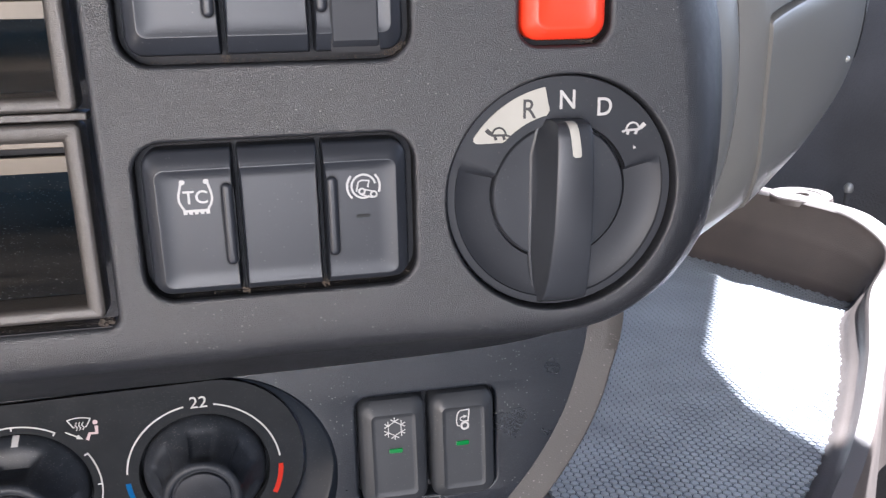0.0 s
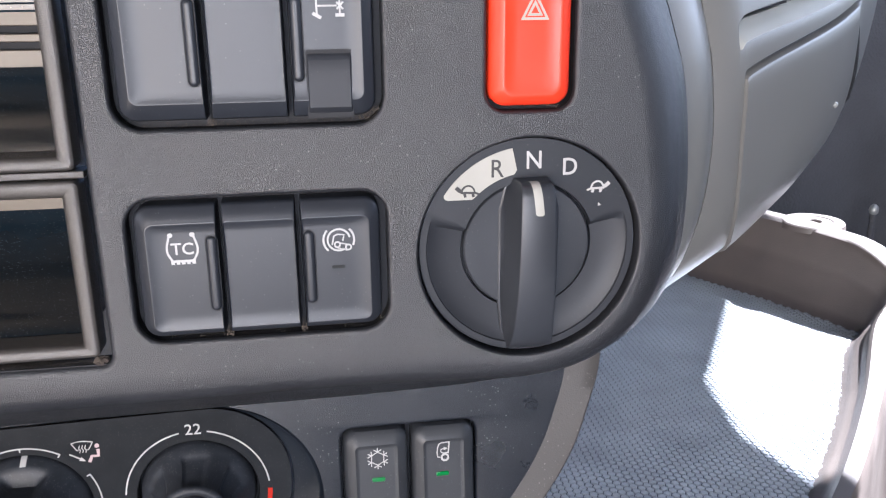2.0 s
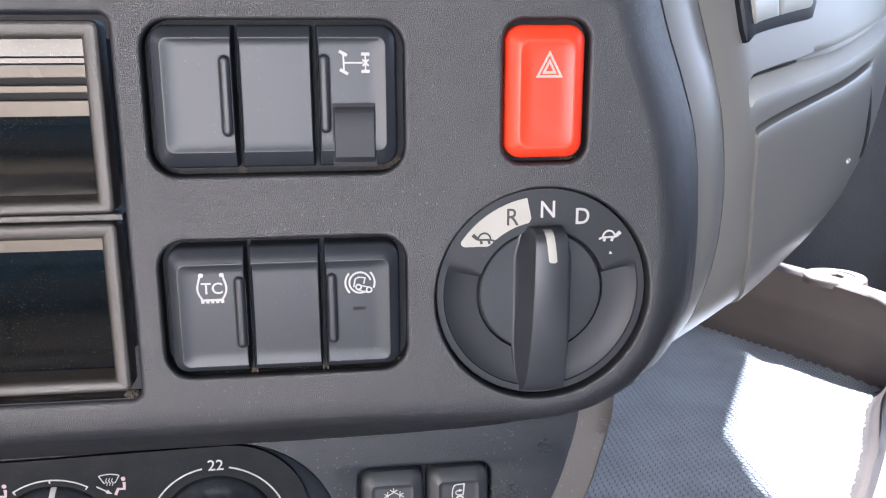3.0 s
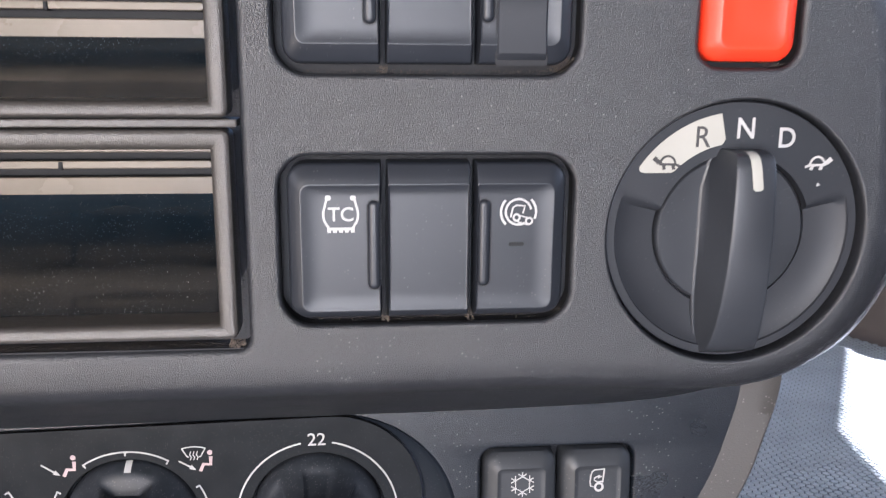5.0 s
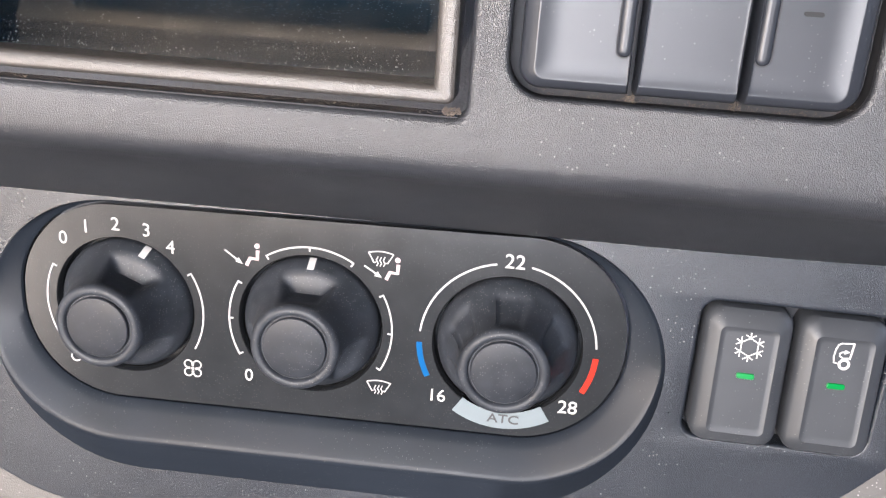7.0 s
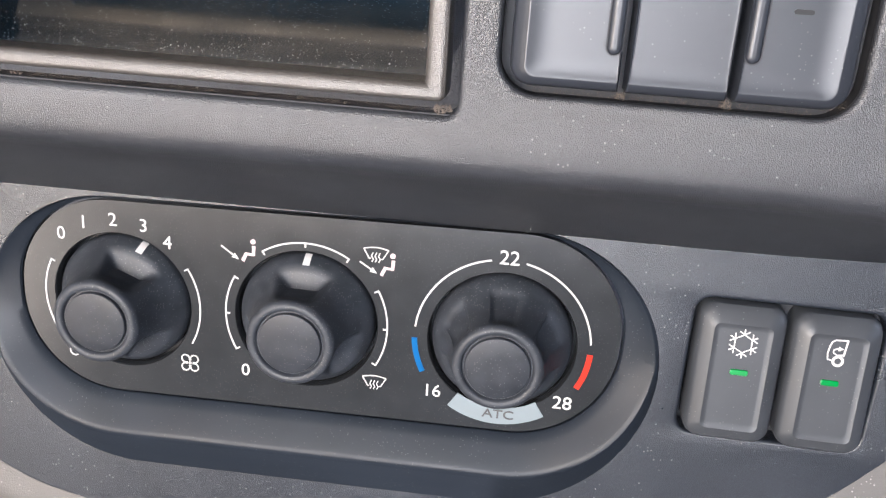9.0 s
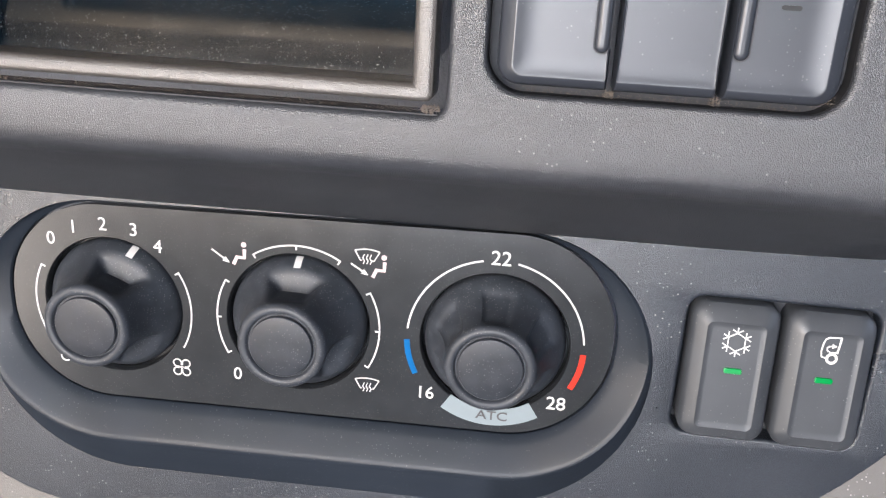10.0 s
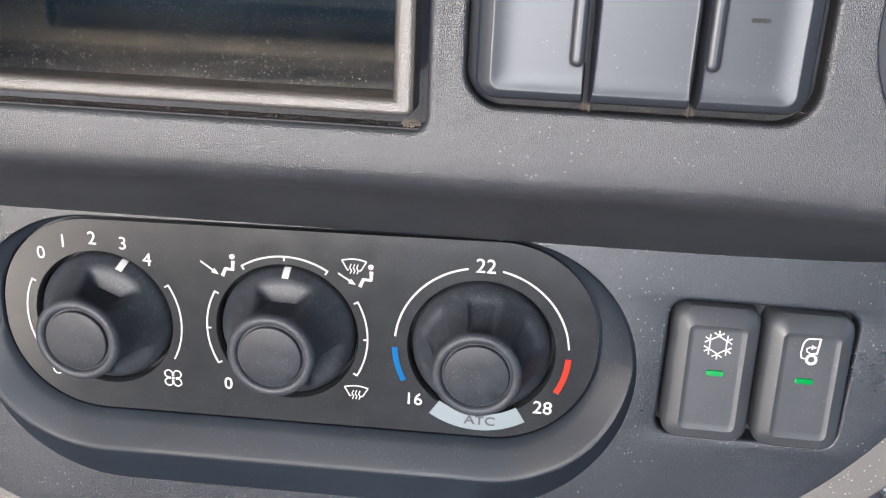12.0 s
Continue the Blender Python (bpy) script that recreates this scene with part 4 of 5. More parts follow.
def grip_bar():
    """The upright bar of the knob: narrow crest, wider foot, highest in the middle."""
    bm = bmesh.new()
    rings = []
    stations = [(0.0470, 0.0046, 0.0046), (0.0470, -0.0030, 0.0046), (0.0466, -0.0058, 0.0047), (0.0455, -0.0072, 0.0049), (0.0430, -0.0080, 0.0051), (0.0360, -0.0088, 0.0053), (0.0260, -0.0091, 0.0055),
                (0.0150, -0.0086, 0.0057), (0.0060, -0.0074, 0.0060), (-0.0020, -0.0054, 0.0063), (-0.0070, -0.0034, 0.0066), (-0.0098, -0.0014, 0.0068), (-0.0112, 0.0012, 0.0070), (-0.0118, 0.0048, 0.0071)]
    for z, top, half in stations:
        foot = 0.0096 - 0.0036 * max(0.0, z - 0.0400) / 0.0070 - 0.0020 * max(0.0, 0.0040 - z) / 0.0158
        half += 0.0004
        base = 0.0056
        side_of = [(0.0, 0.0), (0.35, 0.00008), (0.65, 0.00025), (0.85, 0.00045), (0.95, 0.00058), (0.985, 0.00072), (1.0, 0.0010)]
        right_half = [(half * f, min(top + d, base)) for f, d in side_of]
        right_half += [(half + (foot - half) * f ** 1.08, min(top + 0.0010 + (base - top - 0.0010) * f, base)) for f in (0.15, 0.4, 0.7, 0.94)]
        right_half += [(foot + 0.0002, base - 0.0007), (foot + 0.0006, base - 0.0005), (foot + 0.0008, base)]
        ring = [(KX + 0.0003 - x, y, z) for x, y in reversed(right_half)] + [(KX + 0.0003 + x, y, z) for x, y in right_half[1:]]
        rings.append(ring)
    loft(bm, rings, closed=False, cap_first=True)
    return bm


part("grip_bar", grip_bar(), M_KNOB, knob, "upright finger grip", sharp=60)
bm = bmesh.new()
lean = lambda z: -0.0006 + (0.0472 - z) * 0.11
mark = [(0.0472, -0.0028), (0.0471, -0.0050), (0.0466, -0.0064), (0.0455, -0.0077), (0.0430, -0.0085), (0.0395, -0.00885), (0.0378, -0.0090), (0.0372, -0.0089)]
loft(bm, [[(KX - 0.0014 * (0.55 if i == len(mark) - 1 else 1) + lean(z), y, z), (KX + lean(z), y - 0.0001, z), (KX + lean(z) + 0.0014 * (0.55 if i == len(mark) - 1 else 1), y, z)] for i, (z, y) in enumerate(mark)], closed=False)
part("pointer_mark", bm, M_CREAM, knob, "cream pointer stripe")


def ring_sector(cx, cz, r0, r1, a0, a1, y, thick=0.0002, n=28):
    out = arc(cx, cz, r1, a0, a1, n) + arc(cx, cz, r0, a1, a0, n)
    return poly(out, y, thick)


LBL = DY - 0.0002
bm = bmesh.new()
outer = [(KX + 0.0337 * math.cos(radians(a)), KZ + 0.0337 * math.sin(radians(a))) for a in range(100, 145, 2)]
outer += [(KX - 0.0280, KZ + 0.0187), (KX - 0.0280, KZ + 0.0178), (KX - 0.0274, KZ + 0.0172), (KX - 0.0266, KZ + 0.0170)]
inner = [(KX - 0.0190, KZ + 0.0170)] + [(KX + 0.0252 * math.cos(radians(a)), KZ + 0.0252 * math.sin(radians(a))) for a in range(136, 101, -2)]
inner += [(KX - 0.0048, KZ + 0.0252), (KX - 0.0043, KZ + 0.0262)]
part("reverse_label", poly(outer + inner, LBL), M_CREAM, selector, "cream label field behind R")
part("letter", lettering("R", 0.0869, 0.0504, 0.0057, LBL - 0.0002, 0.004, 0.92), M_DARKPRINT, selector, "dark printed letter R")
part("letter", lettering("N", 0.0988, 0.0527, 0.0057, LBL, 0.010, 0.92), M_WHITE, selector, "white printed letter N")
part("letter", lettering("D", 0.1108, 0.0501, 0.0055, LBL, 0.010, 0.92), M_WHITE, selector, "white printed letter D")


def tortoise(cx, cz, s, y, turn):
    """A small tortoise sign: domed shell, head, tail and two feet; s: the way it faces."""
    k = 0.00116
    c, q = math.cos(radians(turn)), math.sin(radians(turn))
    at = lambda x, z: (cx + (s * x * c - z * q) * k, cz + (s * x * q + z * c) * k)
    p = [strip([at(1.8 * math.cos(radians(a)), -0.5 + 1.9 * math.sin(radians(a))) for a in range(0, 181, 12)], 0.50 * k, y)]
    p.append(strip([at(-3.0, -1.0), at(-1.9, -0.6), at(1.9, -0.5), at(2.6, 0.2)], 0.58 * k, y - 0.00003))
    p.append(strip([at(2.2, -0.1), at(3.4, 1.0)], 1.1 * k, y - 0.00006))
    for x in (-1.2, 1.1):
        p.append(strip([at(x, -0.6), at(x - 0.3, -1.75)], 0.75 * k, y - 0.00010))
    return joined(p)


part("tortoise_sign", tortoise(0.1203, 0.0431, 1, LBL, 0), M_WHITE, selector, "white printed tortoise")
part("tortoise_sign", tortoise(0.0773, 0.0435, -1, LBL - 0.0002, 0), M_DARKPRINT, selector, "dark printed tortoise")

part("paint_chip", poly([(KX + 0.0232, KZ + 0.0130), (KX + 0.0243, KZ + 0.0132), (KX + 0.0234, KZ + 0.0141)], DY - 0.0002), M_WHITE, selector, "small white nick in the dial plate")

# ---- heater control ----
heater = thing("heater_control", "black heater control panel with three round knobs and white printing", "heater control")
PY = 0.0484
HP = PY - 0.0002


def bezel():
    """The smooth surround: a shallow slope at the ends; below, a slope up to a proud crest and a band back down to the console."""
    prof = [(0.0004, 0.0004, 0.0515, 0.0515), (0.0005, 0.0005, 0.0487, 0.0486), (0.0010, 0.0012, 0.0481, 0.0477), (0.0032, 0.0040, 0.0476, 0.0460), (0.0066, 0.0084, 0.0470, 0.0434), (0.0090, 0.0108, 0.0464, 0.0420),
            (0.0100, 0.0120, 0.0460, 0.0414), (0.0106, 0.0130, 0.0458, 0.0414), (0.0112, 0.0146, 0.0459, 0.0422), (0.0117, 0.0200, 0.0462, 0.0442), (0.0122, 0.0262, LOWER_Y, LOWER_Y)]
    bm = bmesh.new()
    rings = []
    for ds, db, y_end, y_low in prof:
        ring = []
        for x, z in stadium(ds, db):
            w = min(max((-0.078 - z) / 0.042, 0.0), 1.0)
            w = w * w * (3 - 2 * w)
            ring.append((x, y_end + (y_low - y_end) * w, z))
        rings.append(ring)
    loft(bm, rings)
    return bm


part("bezel", bezel(), M_SMOOTH, heater, "smooth dark surround with a raised crest")
bm = bmesh.new()
fill = stadium(-0.0003, -0.0003, -0.0003)
KNOBS = [(-0.1476, -0.0858), (-0.0857, -0.0852), (-0.0227, -0.0852)]
wells = [circle(x, z, 0.0236, 56) for x, z in KNOBS]
fill_holes(bm, fill, wells, PY)
for w, (x, z) in zip(wells, KNOBS):
    loft(bm, [lay(w, PY), lay(circle(x, z, 0.0233, 56), PY + 0.0006), lay(circle(x, z, 0.0232, 56), PY + 0.007)], cap_last=True)
loft(bm, [lay(fill, PY), lay(fill, PY + 0.003)], smooth=False)
bmesh.ops.remove_doubles(bm, verts=bm.verts[:], dist=1e-5)
part("faceplate", bm, M_PLATE, heater, "black grained faceplate")


def heater_knob(cx, cz, turn, pointer, scoop=31.0, flat_at=0.0124, sides=3, ramp=11.0):
    """A knob with a broad base, scooped sides and a round end cap; turn: degrees of the pointer from the top, clockwise."""
    n = 120
    prof = [(0.0222, 0.0525, 0), (0.0222, 0.0512, 0), (0.0219, 0.0498, 0), (0.0212, 0.0485, 0), (0.0202, 0.0472, 0.0), (0.0194, 0.0462, 0.0), (0.0190, 0.0456, 0.30), (0.0186, 0.0450, 0.75), (0.0180, 0.0441, 1.0), (0.0174, 0.0430, 1.0), (0.0166, 0.0416, 1.0), (0.0158, 0.0396, 1.0), (0.0151, 0.0376, 0.95),
            (0.0146, 0.0356, 0.75), (0.0142, 0.0338, 0.42), (0.0139, 0.0322, 0.14), (0.0136, 0.0311, 0.0), (0.0130, 0.0303, 0), (0.0122, 0.0300, 0), (0.0112, 0.0301, 0), (0.0107, 0.0305, 0), (0.0104, 0.0313, 0)]
    bm = bmesh.new()
    rings = []
    for r, y, s in prof:
        ring = []
        for i in range(n):
            a = 360 * i / n
            best = min(abs((a - (90 - turn) - q + 180) % 360 - 180) for q in range(0, 360, 360 // sides))
            w = min(max((scoop - best) / ramp, 0.0), 1.0)
            w = w * w * (3 - 2 * w)
            flat = flat_at / math.cos(radians(min(best, scoop)))
            q = r + (min(flat, r) - r) * w * s if sides == 3 else r - flat_at * w * min(1.0, 1.6 * s)
            ring.append((cx + q * math.cos(radians(a)), y, cz + q * math.sin(radians(a))))
        rings.append(ring)
    loft(bm, rings, cap_last=True)
    k = part("knob", bm, M_RUBBER, heater, "soft black knob with scooped sides", sharp=50)
    bm = bmesh.new()
    loft(bm, [lay(circle(cx, cz, 0.0099, 48), 0.0316), lay(circle(cx, cz, 0.0099, 48), 0.0306), lay(circle(cx, cz, 0.0096, 48), 0.0302), lay(circle(cx, cz, 0.0080, 48), 0.0299), lay(circle(cx, cz, 0.0040, 48), 0.0297)], cap_last=True)
    part("cap", bm, M_CAP, k, "round end cap")
    if pointer:
        a = radians(90 - turn)
        ca, sa = math.cos(a), math.sin(a)
        bm = bmesh.new()
        rows = []
        for r, y in ((0.0221, 0.0505), (0.0219, 0.0498), (0.0212, 0.0485), (0.0202, 0.0472), (0.0196, 0.0464)):
            y -= 0.0002
            rows.append([(cx + ca * (r + 0.0001) - sa * 0.0011, y, cz + sa * (r + 0.0001) + ca * 0.0011), (cx + ca * (r + 0.0001) + sa * 0.0011, y, cz + sa * (r + 0.0001) - ca * 0.0011)])
        loft(bm, rows, closed=False)
        part("pointer_mark", bm, M_WHITE, k, "white pointer mark")
    return k


heater_knob(*KNOBS[0], 22, True)
heater_knob(*KNOBS[1], 1, True)
heater_knob(*KNOBS[2], 2, False, 17.0, 0.0012, 6, 3.5)

for ch, x, z in (("0", -0.1672, -0.0642), ("1", -0.1593, -0.0597), ("2", -0.1493, -0.0579), ("3", -0.1391, -0.0589), ("4", -0.1313, -0.0637)):
    part("number", lettering(ch, x, z, 0.0043, HP), M_WHITE, heater, "white printed number " + ch)
for ch, x, z, h in (("22", -0.0226, -0.0567, 0.0045), ("16", -0.0431, -0.1046, 0.0043), ("28", -0.0018, -0.1034, 0.0045), ("0", -0.1059, -0.1054, 0.0043)):
    part("number", lettering(ch, x, z, h, HP, 0.004), M_WHITE, heater, "white printed number " + ch)


def scale_arc(cx, cz, r, a0, a1, w, mat, ticks=(), label="white printed scale arc"):
    p = [strip(arc(cx, cz, r, a0, a1, 30), w, HP)]
    for a in ticks:
        c, s = math.cos(radians(a)), math.sin(radians(a))
        p.append(strip([(cx + c * (r - 0.0014), cz + s * (r - 0.0014)), (cx + c * (r + w / 2), cz + s * (r + w / 2))], w, HP - 0.00003))
    part("scale_arc", joined(p), mat, heater, label)


scale_arc(*KNOBS[0], 0.0266, 153, 206, 0.0005, M_WHITE, (153,))
scale_arc(*KNOBS[0], 0.0266, 31, -28, 0.0005, M_WHITE, (31,))
scale_arc(*KNOBS[1], 0.0266, 152, 209, 0.0005, M_WHITE, (152, 181, 209))
scale_arc(*KNOBS[1], 0.0262, 123, 59, 0.0005, M_WHITE, (123, 91, 59))
scale_arc(*KNOBS[1], 0.0266, 29, -29, 0.0005, M_WHITE, (29, 0, -29))
scale_arc(*KNOBS[2], 0.0276, 175, 101, 0.00056, M_WHITE)
scale_arc(*KNOBS[2], 0.0276, 79, 6, 0.00056, M_WHITE)
scale_arc(*KNOBS[2], 0.0276, 183, 208, 0.0018, M_BLUE, label="blue printed cold mark")
scale_arc(*KNOBS[2], 0.0276, -1, -27, 0.0018, M_REDPRINT, label="red printed warm mark")
part("auto_label", ring_sector(KNOBS[2][0], KNOBS[2][1], 0.0228, 0.0286, 237, 303, HP), M_GREY_LABEL, heater, "pale grey label field")
part("letters", lettering("ATC", -0.0218, -0.1101, 0.0031, HP - 0.0003, 0.008, squeeze=1.2), M_DARKPRINT, heater, "dark printed letters ATC")


def fan_sign(cx, cz):
    p = []
    for a in (45, 135, 225, 315):
        x, z = cx + 0.0021 * math.cos(radians(a)), cz + 0.0021 * math.sin(radians(a))
        p.append(strip(arc(x, z, 0.00135, a + 200, a + 520, 20), 0.00042, HP - 0.00001 * a / 45))
    p.append(strip(arc(cx, cz, 0.0004, 0, 360, 10), 0.0003, HP - 0.0001))
    return joined(p)


part("fan_sign", fan_sign(-0.1251, -0.1055), M_WHITE, heater, "white printed fan")
part("off_sign", strip(arc(-0.1658, -0.1062, 0.0016, 150, 400, 20), 0.00045, HP), M_WHITE, heater, "small white printed ring half hidden by a knob")


def screen_sign(cx, cz):
    """A windscreen outline with three waves of air."""
    k = 0.001
    at = lambda x, z: (cx + x * k, cz + z * k)
    w = 0.36 * k
    top = [at(x, 1.9 + 0.7 * math.cos(radians(x * 22))) for x in (-3.9, -2.6, -1.3, 0, 1.3, 2.6, 3.9)]
    p = [strip(top, w, HP), strip([at(-3.9, 1.95), at(-2.1, -1.2), at(-1.6, -1.0)], w, HP - 0.00003), strip([at(3.9, 1.95), at(2.1, -1.2), at(1.6, -1.0)], w, HP - 0.00003)]
    for x in (-1.1, 0, 1.1):
        p.append(strip([at(x - 0.15, -2.2), at(x + 0.3, -1.3), at(x - 0.3, -0.3), at(x + 0.2, 0.9)], w * 0.95, HP - 0.00006))
    return joined(p)


def seat_sign(cx, cz):
    """A seated figure as plain bars: a dot, a back and a bent leg."""
    k = 0.001
    at = lambda x, z: (cx + x * 1.25 * k, cz + z * 1.2 * k)
    p = [poly(circle(*at(1.5, 3.0), 0.85 * k, 20), HP), strip([at(1.7, 1.8), at(1.6, -0.6), at(-0.3, -0.5), at(-1.2, -2.6)], 1.15 * k, HP - 0.00003)]
    return joined(p)


def arrow_sign(x0, z0, x1, z1):
    dx, dz = x1 - x0, z1 - z0
    q = math.hypot(dx, dz)
    dx, dz = dx / q, dz / q
    h = 0.0022
    tip = [(x1, z1), (x1 - dx * h - dz * 0.0009, z1 - dz * h + dx * 0.0009), (x1 - dx * h + dz * 0.0009, z1 - dz * h - dx * 0.0009)]
    return joined([strip([(x0, z0), (x1 - dx * h, z1 - dz * h)], 0.00045, HP), poly(tip, HP - 0.00003)])


part("seat_sign", seat_sign(-0.1049, -0.0640), M_PINK, heater, "pale pink printed seat sign")
part("arrow_sign", arrow_sign(-0.1135, -0.0627, -0.1077, -0.0667), M_WHITE, heater, "white printed arrow")
part("seat_sign", seat_sign(-0.0603, -0.0638), M_PINK, heater, "pale pink printed seat sign")
part("arrow_sign", arrow_sign(-0.0688, -0.0630, -0.0632, -0.0664), M_WHITE, heater, "white printed arrow")
part("screen_sign", screen_sign(-0.0637, -0.0605), M_WHITE, heater, "white printed windscreen")
part("screen_sign", screen_sign(-0.0626, -0.1045), M_WHITE, heater, "white printed windscreen")

# ---- two push switches ----


def push_switch(x0, x1, label):
    t = thing("push_switch", label, "switch", "push switches beside the heater knobs")
    z0, z1 = PUSH[2] + 0.0012, PUSH[3] - 0.0008
    rows = [(0.0, 0.0, 0.0, 0.0540, 0.0050), (0.0, 0.0, 0.0, 0.0456, 0.0050), (0.0004, 0.0004, 0.0004, 0.0441, 0.0048), (0.0014, 0.0018, 0.0014, 0.0428, 0.0042), (0.0040, 0.0050, 0.0042, 0.0418, 0.0022), (0.0044, 0.0054, 0.0046, 0.0416, 0.0019),
            (0.0049, 0.0060, 0.0052, 0.0418, 0.0016), (0.0058, 0.0068, 0.0062, 0.0420, 0.0012)]
    bm = bmesh.new()
    loft(bm, [lay(rrect(x0 + s, x1 - s, z0 + b, z1 - t, q, 7), y) for s, t, b, y, q in rows], cap_last=True)
    part("cap", bm, M_PUSH, t)
    return t


SY = 0.0418
snow_switch = push_switch(0.0348, 0.0604, "charcoal push switch with white snowflake and lit green lamp")
air_switch = push_switch(0.0620, 0.0873, "charcoal push switch with white recirculation sign and lit green lamp")


def snowflake(cx, cz):
    """A hexagon and its six branched arms, as one sign."""
    k = 0.001
    hexa = [(cx + 2.8 * k * math.cos(radians(a)), cz + 2.8 * k * math.sin(radians(a))) for a in range(30, 391, 60)]
    sign = part("snowflake_sign", strip(hexa, 0.38 * k, SY), M_WHITE, snow_switch, "white printed snowflake")
    for a in range(30, 390, 60):
        c, s = math.cos(radians(a)), math.sin(radians(a))
        bx, bz = cx + 2.9 * k * c, cz + 2.9 * k * s
        p = [strip([(cx + 2.5 * k * c, cz + 2.5 * k * s), (cx + 4.5 * k * c, cz + 4.5 * k * s)], 0.38 * k, SY - 0.00003)]
        p.append(strip([(bx + 1.7 * k * math.cos(radians(a + 60)), bz + 1.7 * k * math.sin(radians(a + 60))), (bx, bz), (bx + 1.7 * k * math.cos(radians(a - 60)), bz + 1.7 * k * math.sin(radians(a - 60)))], 0.36 * k, SY - 0.00005))
        part("arm", joined(p), M_WHITE, sign)


snowflake(0.0480, -0.0737)


def recirculation(cx, cz):
    k = 0.001
    at = lambda x, z: (cx + x * k, cz + z * k)
    p = [strip([at(-1.0, -2.9), at(-2.0, -2.7), at(-2.3, -1.0), at(-2.0, 1.4), at(-1.5, 2.7), at(-0.6, 3.3), at(2.8, 3.5)], 0.42 * k, SY), strip([at(2.75, 3.6), at(2.5, 1.0), at(2.2, -1.4)], 0.50 * k, SY - 0.00002)]
    p.append(strip(arc(*at(0.9, -3.0), 1.35 * k, 0, 360, 24), 0.75 * k, SY - 0.00004))
    p.append(strip([at(2.0, -1.0), at(0.4, -1.2), at(-0.7, -0.6), at(-0.8, 0.2), at(-0.1, 0.7), at(0.7, 0.8)], 0.40 * k, SY - 0.00006))
    p.append(poly([at(0.5, 1.5), at(0.5, 0.1), at(2.0, 0.8)], SY - 0.00008))
    return joined(p)


part("recirculation_sign", recirculation(0.0742, -0.0727), M_WHITE, air_switch, "white printed cab with arrow")
for t, x in ((snow_switch, 0.0481), (air_switch, 0.0740)):
    part("indicator_lamp", slab(rrect(x - 0.0026, x + 0.0026, -0.0835, -0.0818, 0.0006, 3), SY - 0.0003, SY + 0.0005, 0.0002), M_GREEN, t, "small lit green lamp")

for t in (snow_switch, air_switch):
    for ob in t.children_recursive:
        for v in ob.data.vertices:
            v.co.y += 0.085 * (v.co.z + 0.084)

# ---- silver holder on the passenger side ----
holder = thing("switch_holder", "silver-faced insert in a dark rounded frame on the passenger panel", "insert")


def round_foot(u0, u1, low, reach=0.07, rise=0.006):
    """A lower border with rounded corners at both ends."""
    return lambda u: low(u) + rise * (2 - round_end(u, u0, reach) - round_end(-u, -u1, reach))


part("frame", side_patch((-0.31, 0.59), (lambda u: 0.199, round_foot(-0.31, 0.59, lambda u: 0.1092 + 0.0125 * u)), 0.0034, -0.002), M_SMOOTH, holder, "dark raised frame")
part("insert", side_patch((-0.07, 0.225), (lambda u: 0.19, round_foot(-0.07, 0.5, lambda u: 0.1135 + 0.0135 * u, 0.05, 0.003)), 0.0052, 0.002), M_SILVER, holder, "silver insert")
part("insert", side_patch((0.240, 0.53), (lambda u: 0.19, round_foot(0.0, 0.53, lambda u: 0.1135 + 0.0135 * u, 0.05, 0.003)), 0.0052, 0.002), M_SILVER, holder, "silver insert")
bm = bmesh.new()
bmesh.ops.create_uvsphere(bm, u_segments=16, v_segments=8, radius=0.0016, matrix=Matrix.Translation(side_point(1.02, side_v(1.02, 0.050)) + Vector((0.001, -0.001, 0))))
part("stud", bm, M_SILVER, side, "small bright stud")

# ---- tray on the tunnel ----
tray = thing("tunnel_tray", "brown-grey moulded plastic tray with raised rim on the engine tunnel", "tray")
RIM = [(0.33, 0.60, -0.092), (0.39, 0.50, -0.092), (0.428, 0.430, -0.093), (0.452, 0.378, -0.094), (0.468, 0.335, -0.098), (0.470, 0.295, -0.115), (0.428, 0.258, -0.132), (0.368, 0.180, -0.142), (0.296, 0.098, -0.148), (0.215, 0.022, -0.150), (0.12, -0.065, -0.150)]
MAT_Z = -0.158
rim = smooth_line(RIM, 91)


def rim_rows(specs):
    """Lines along the rim; each spec: how far inward, and how high (share of the wall, or metres below)."""
    rows = []
    for i, p in enumerate(rim):
        a, b = rim[max(i - 1, 0)], rim[min(i + 1, len(rim) - 1)]
        t = Vector((b.x - a.x, b.y - a.y, 0)).normalized()
        inward = Vector((t.y, -t.x, 0))
        slim = 0.35 + 0.65 * min((p.z - MAT_Z) / 0.066, 1.0)
        rows.append([(p.x + inward.x * d * slim, p.y + inward.y * d * slim, MAT_Z + (p.z - MAT_Z) * share + extra) for d, share, extra in specs])
    return rows


bm = bmesh.new()
loft(bm, rim_rows([(-0.030, 0.0, -0.12), (-0.020, 0.8, -0.02), (-0.018, 1.0, -0.004), (-0.014, 1.0, 0.0), (0.004, 1.0, 0.0005), (0.0075, 1.0, -0.0015), (0.0095, 0.92, -0.002), (0.013, 0.60, 0.0), (0.015, 0.50, 0.0), (0.020, 0.42, 0.0), (0.026, 0.10, 0.002), (0.030, 0.02, 0.001), (0.038, 0.0, -0.002)]), closed=False)
part("rim_wall", bm, M_TRAY, tray, "moulded rim and inner wall", sharp=40)
bm = bmesh.new()
bc = (0.4580, 0.4000)
flatring = lambda r, z: [(bc[0] + r * math.cos(2 * math.pi * k / 40), bc[1] + r * math.sin(2 * math.pi * k / 40), z) for k in range(40)]
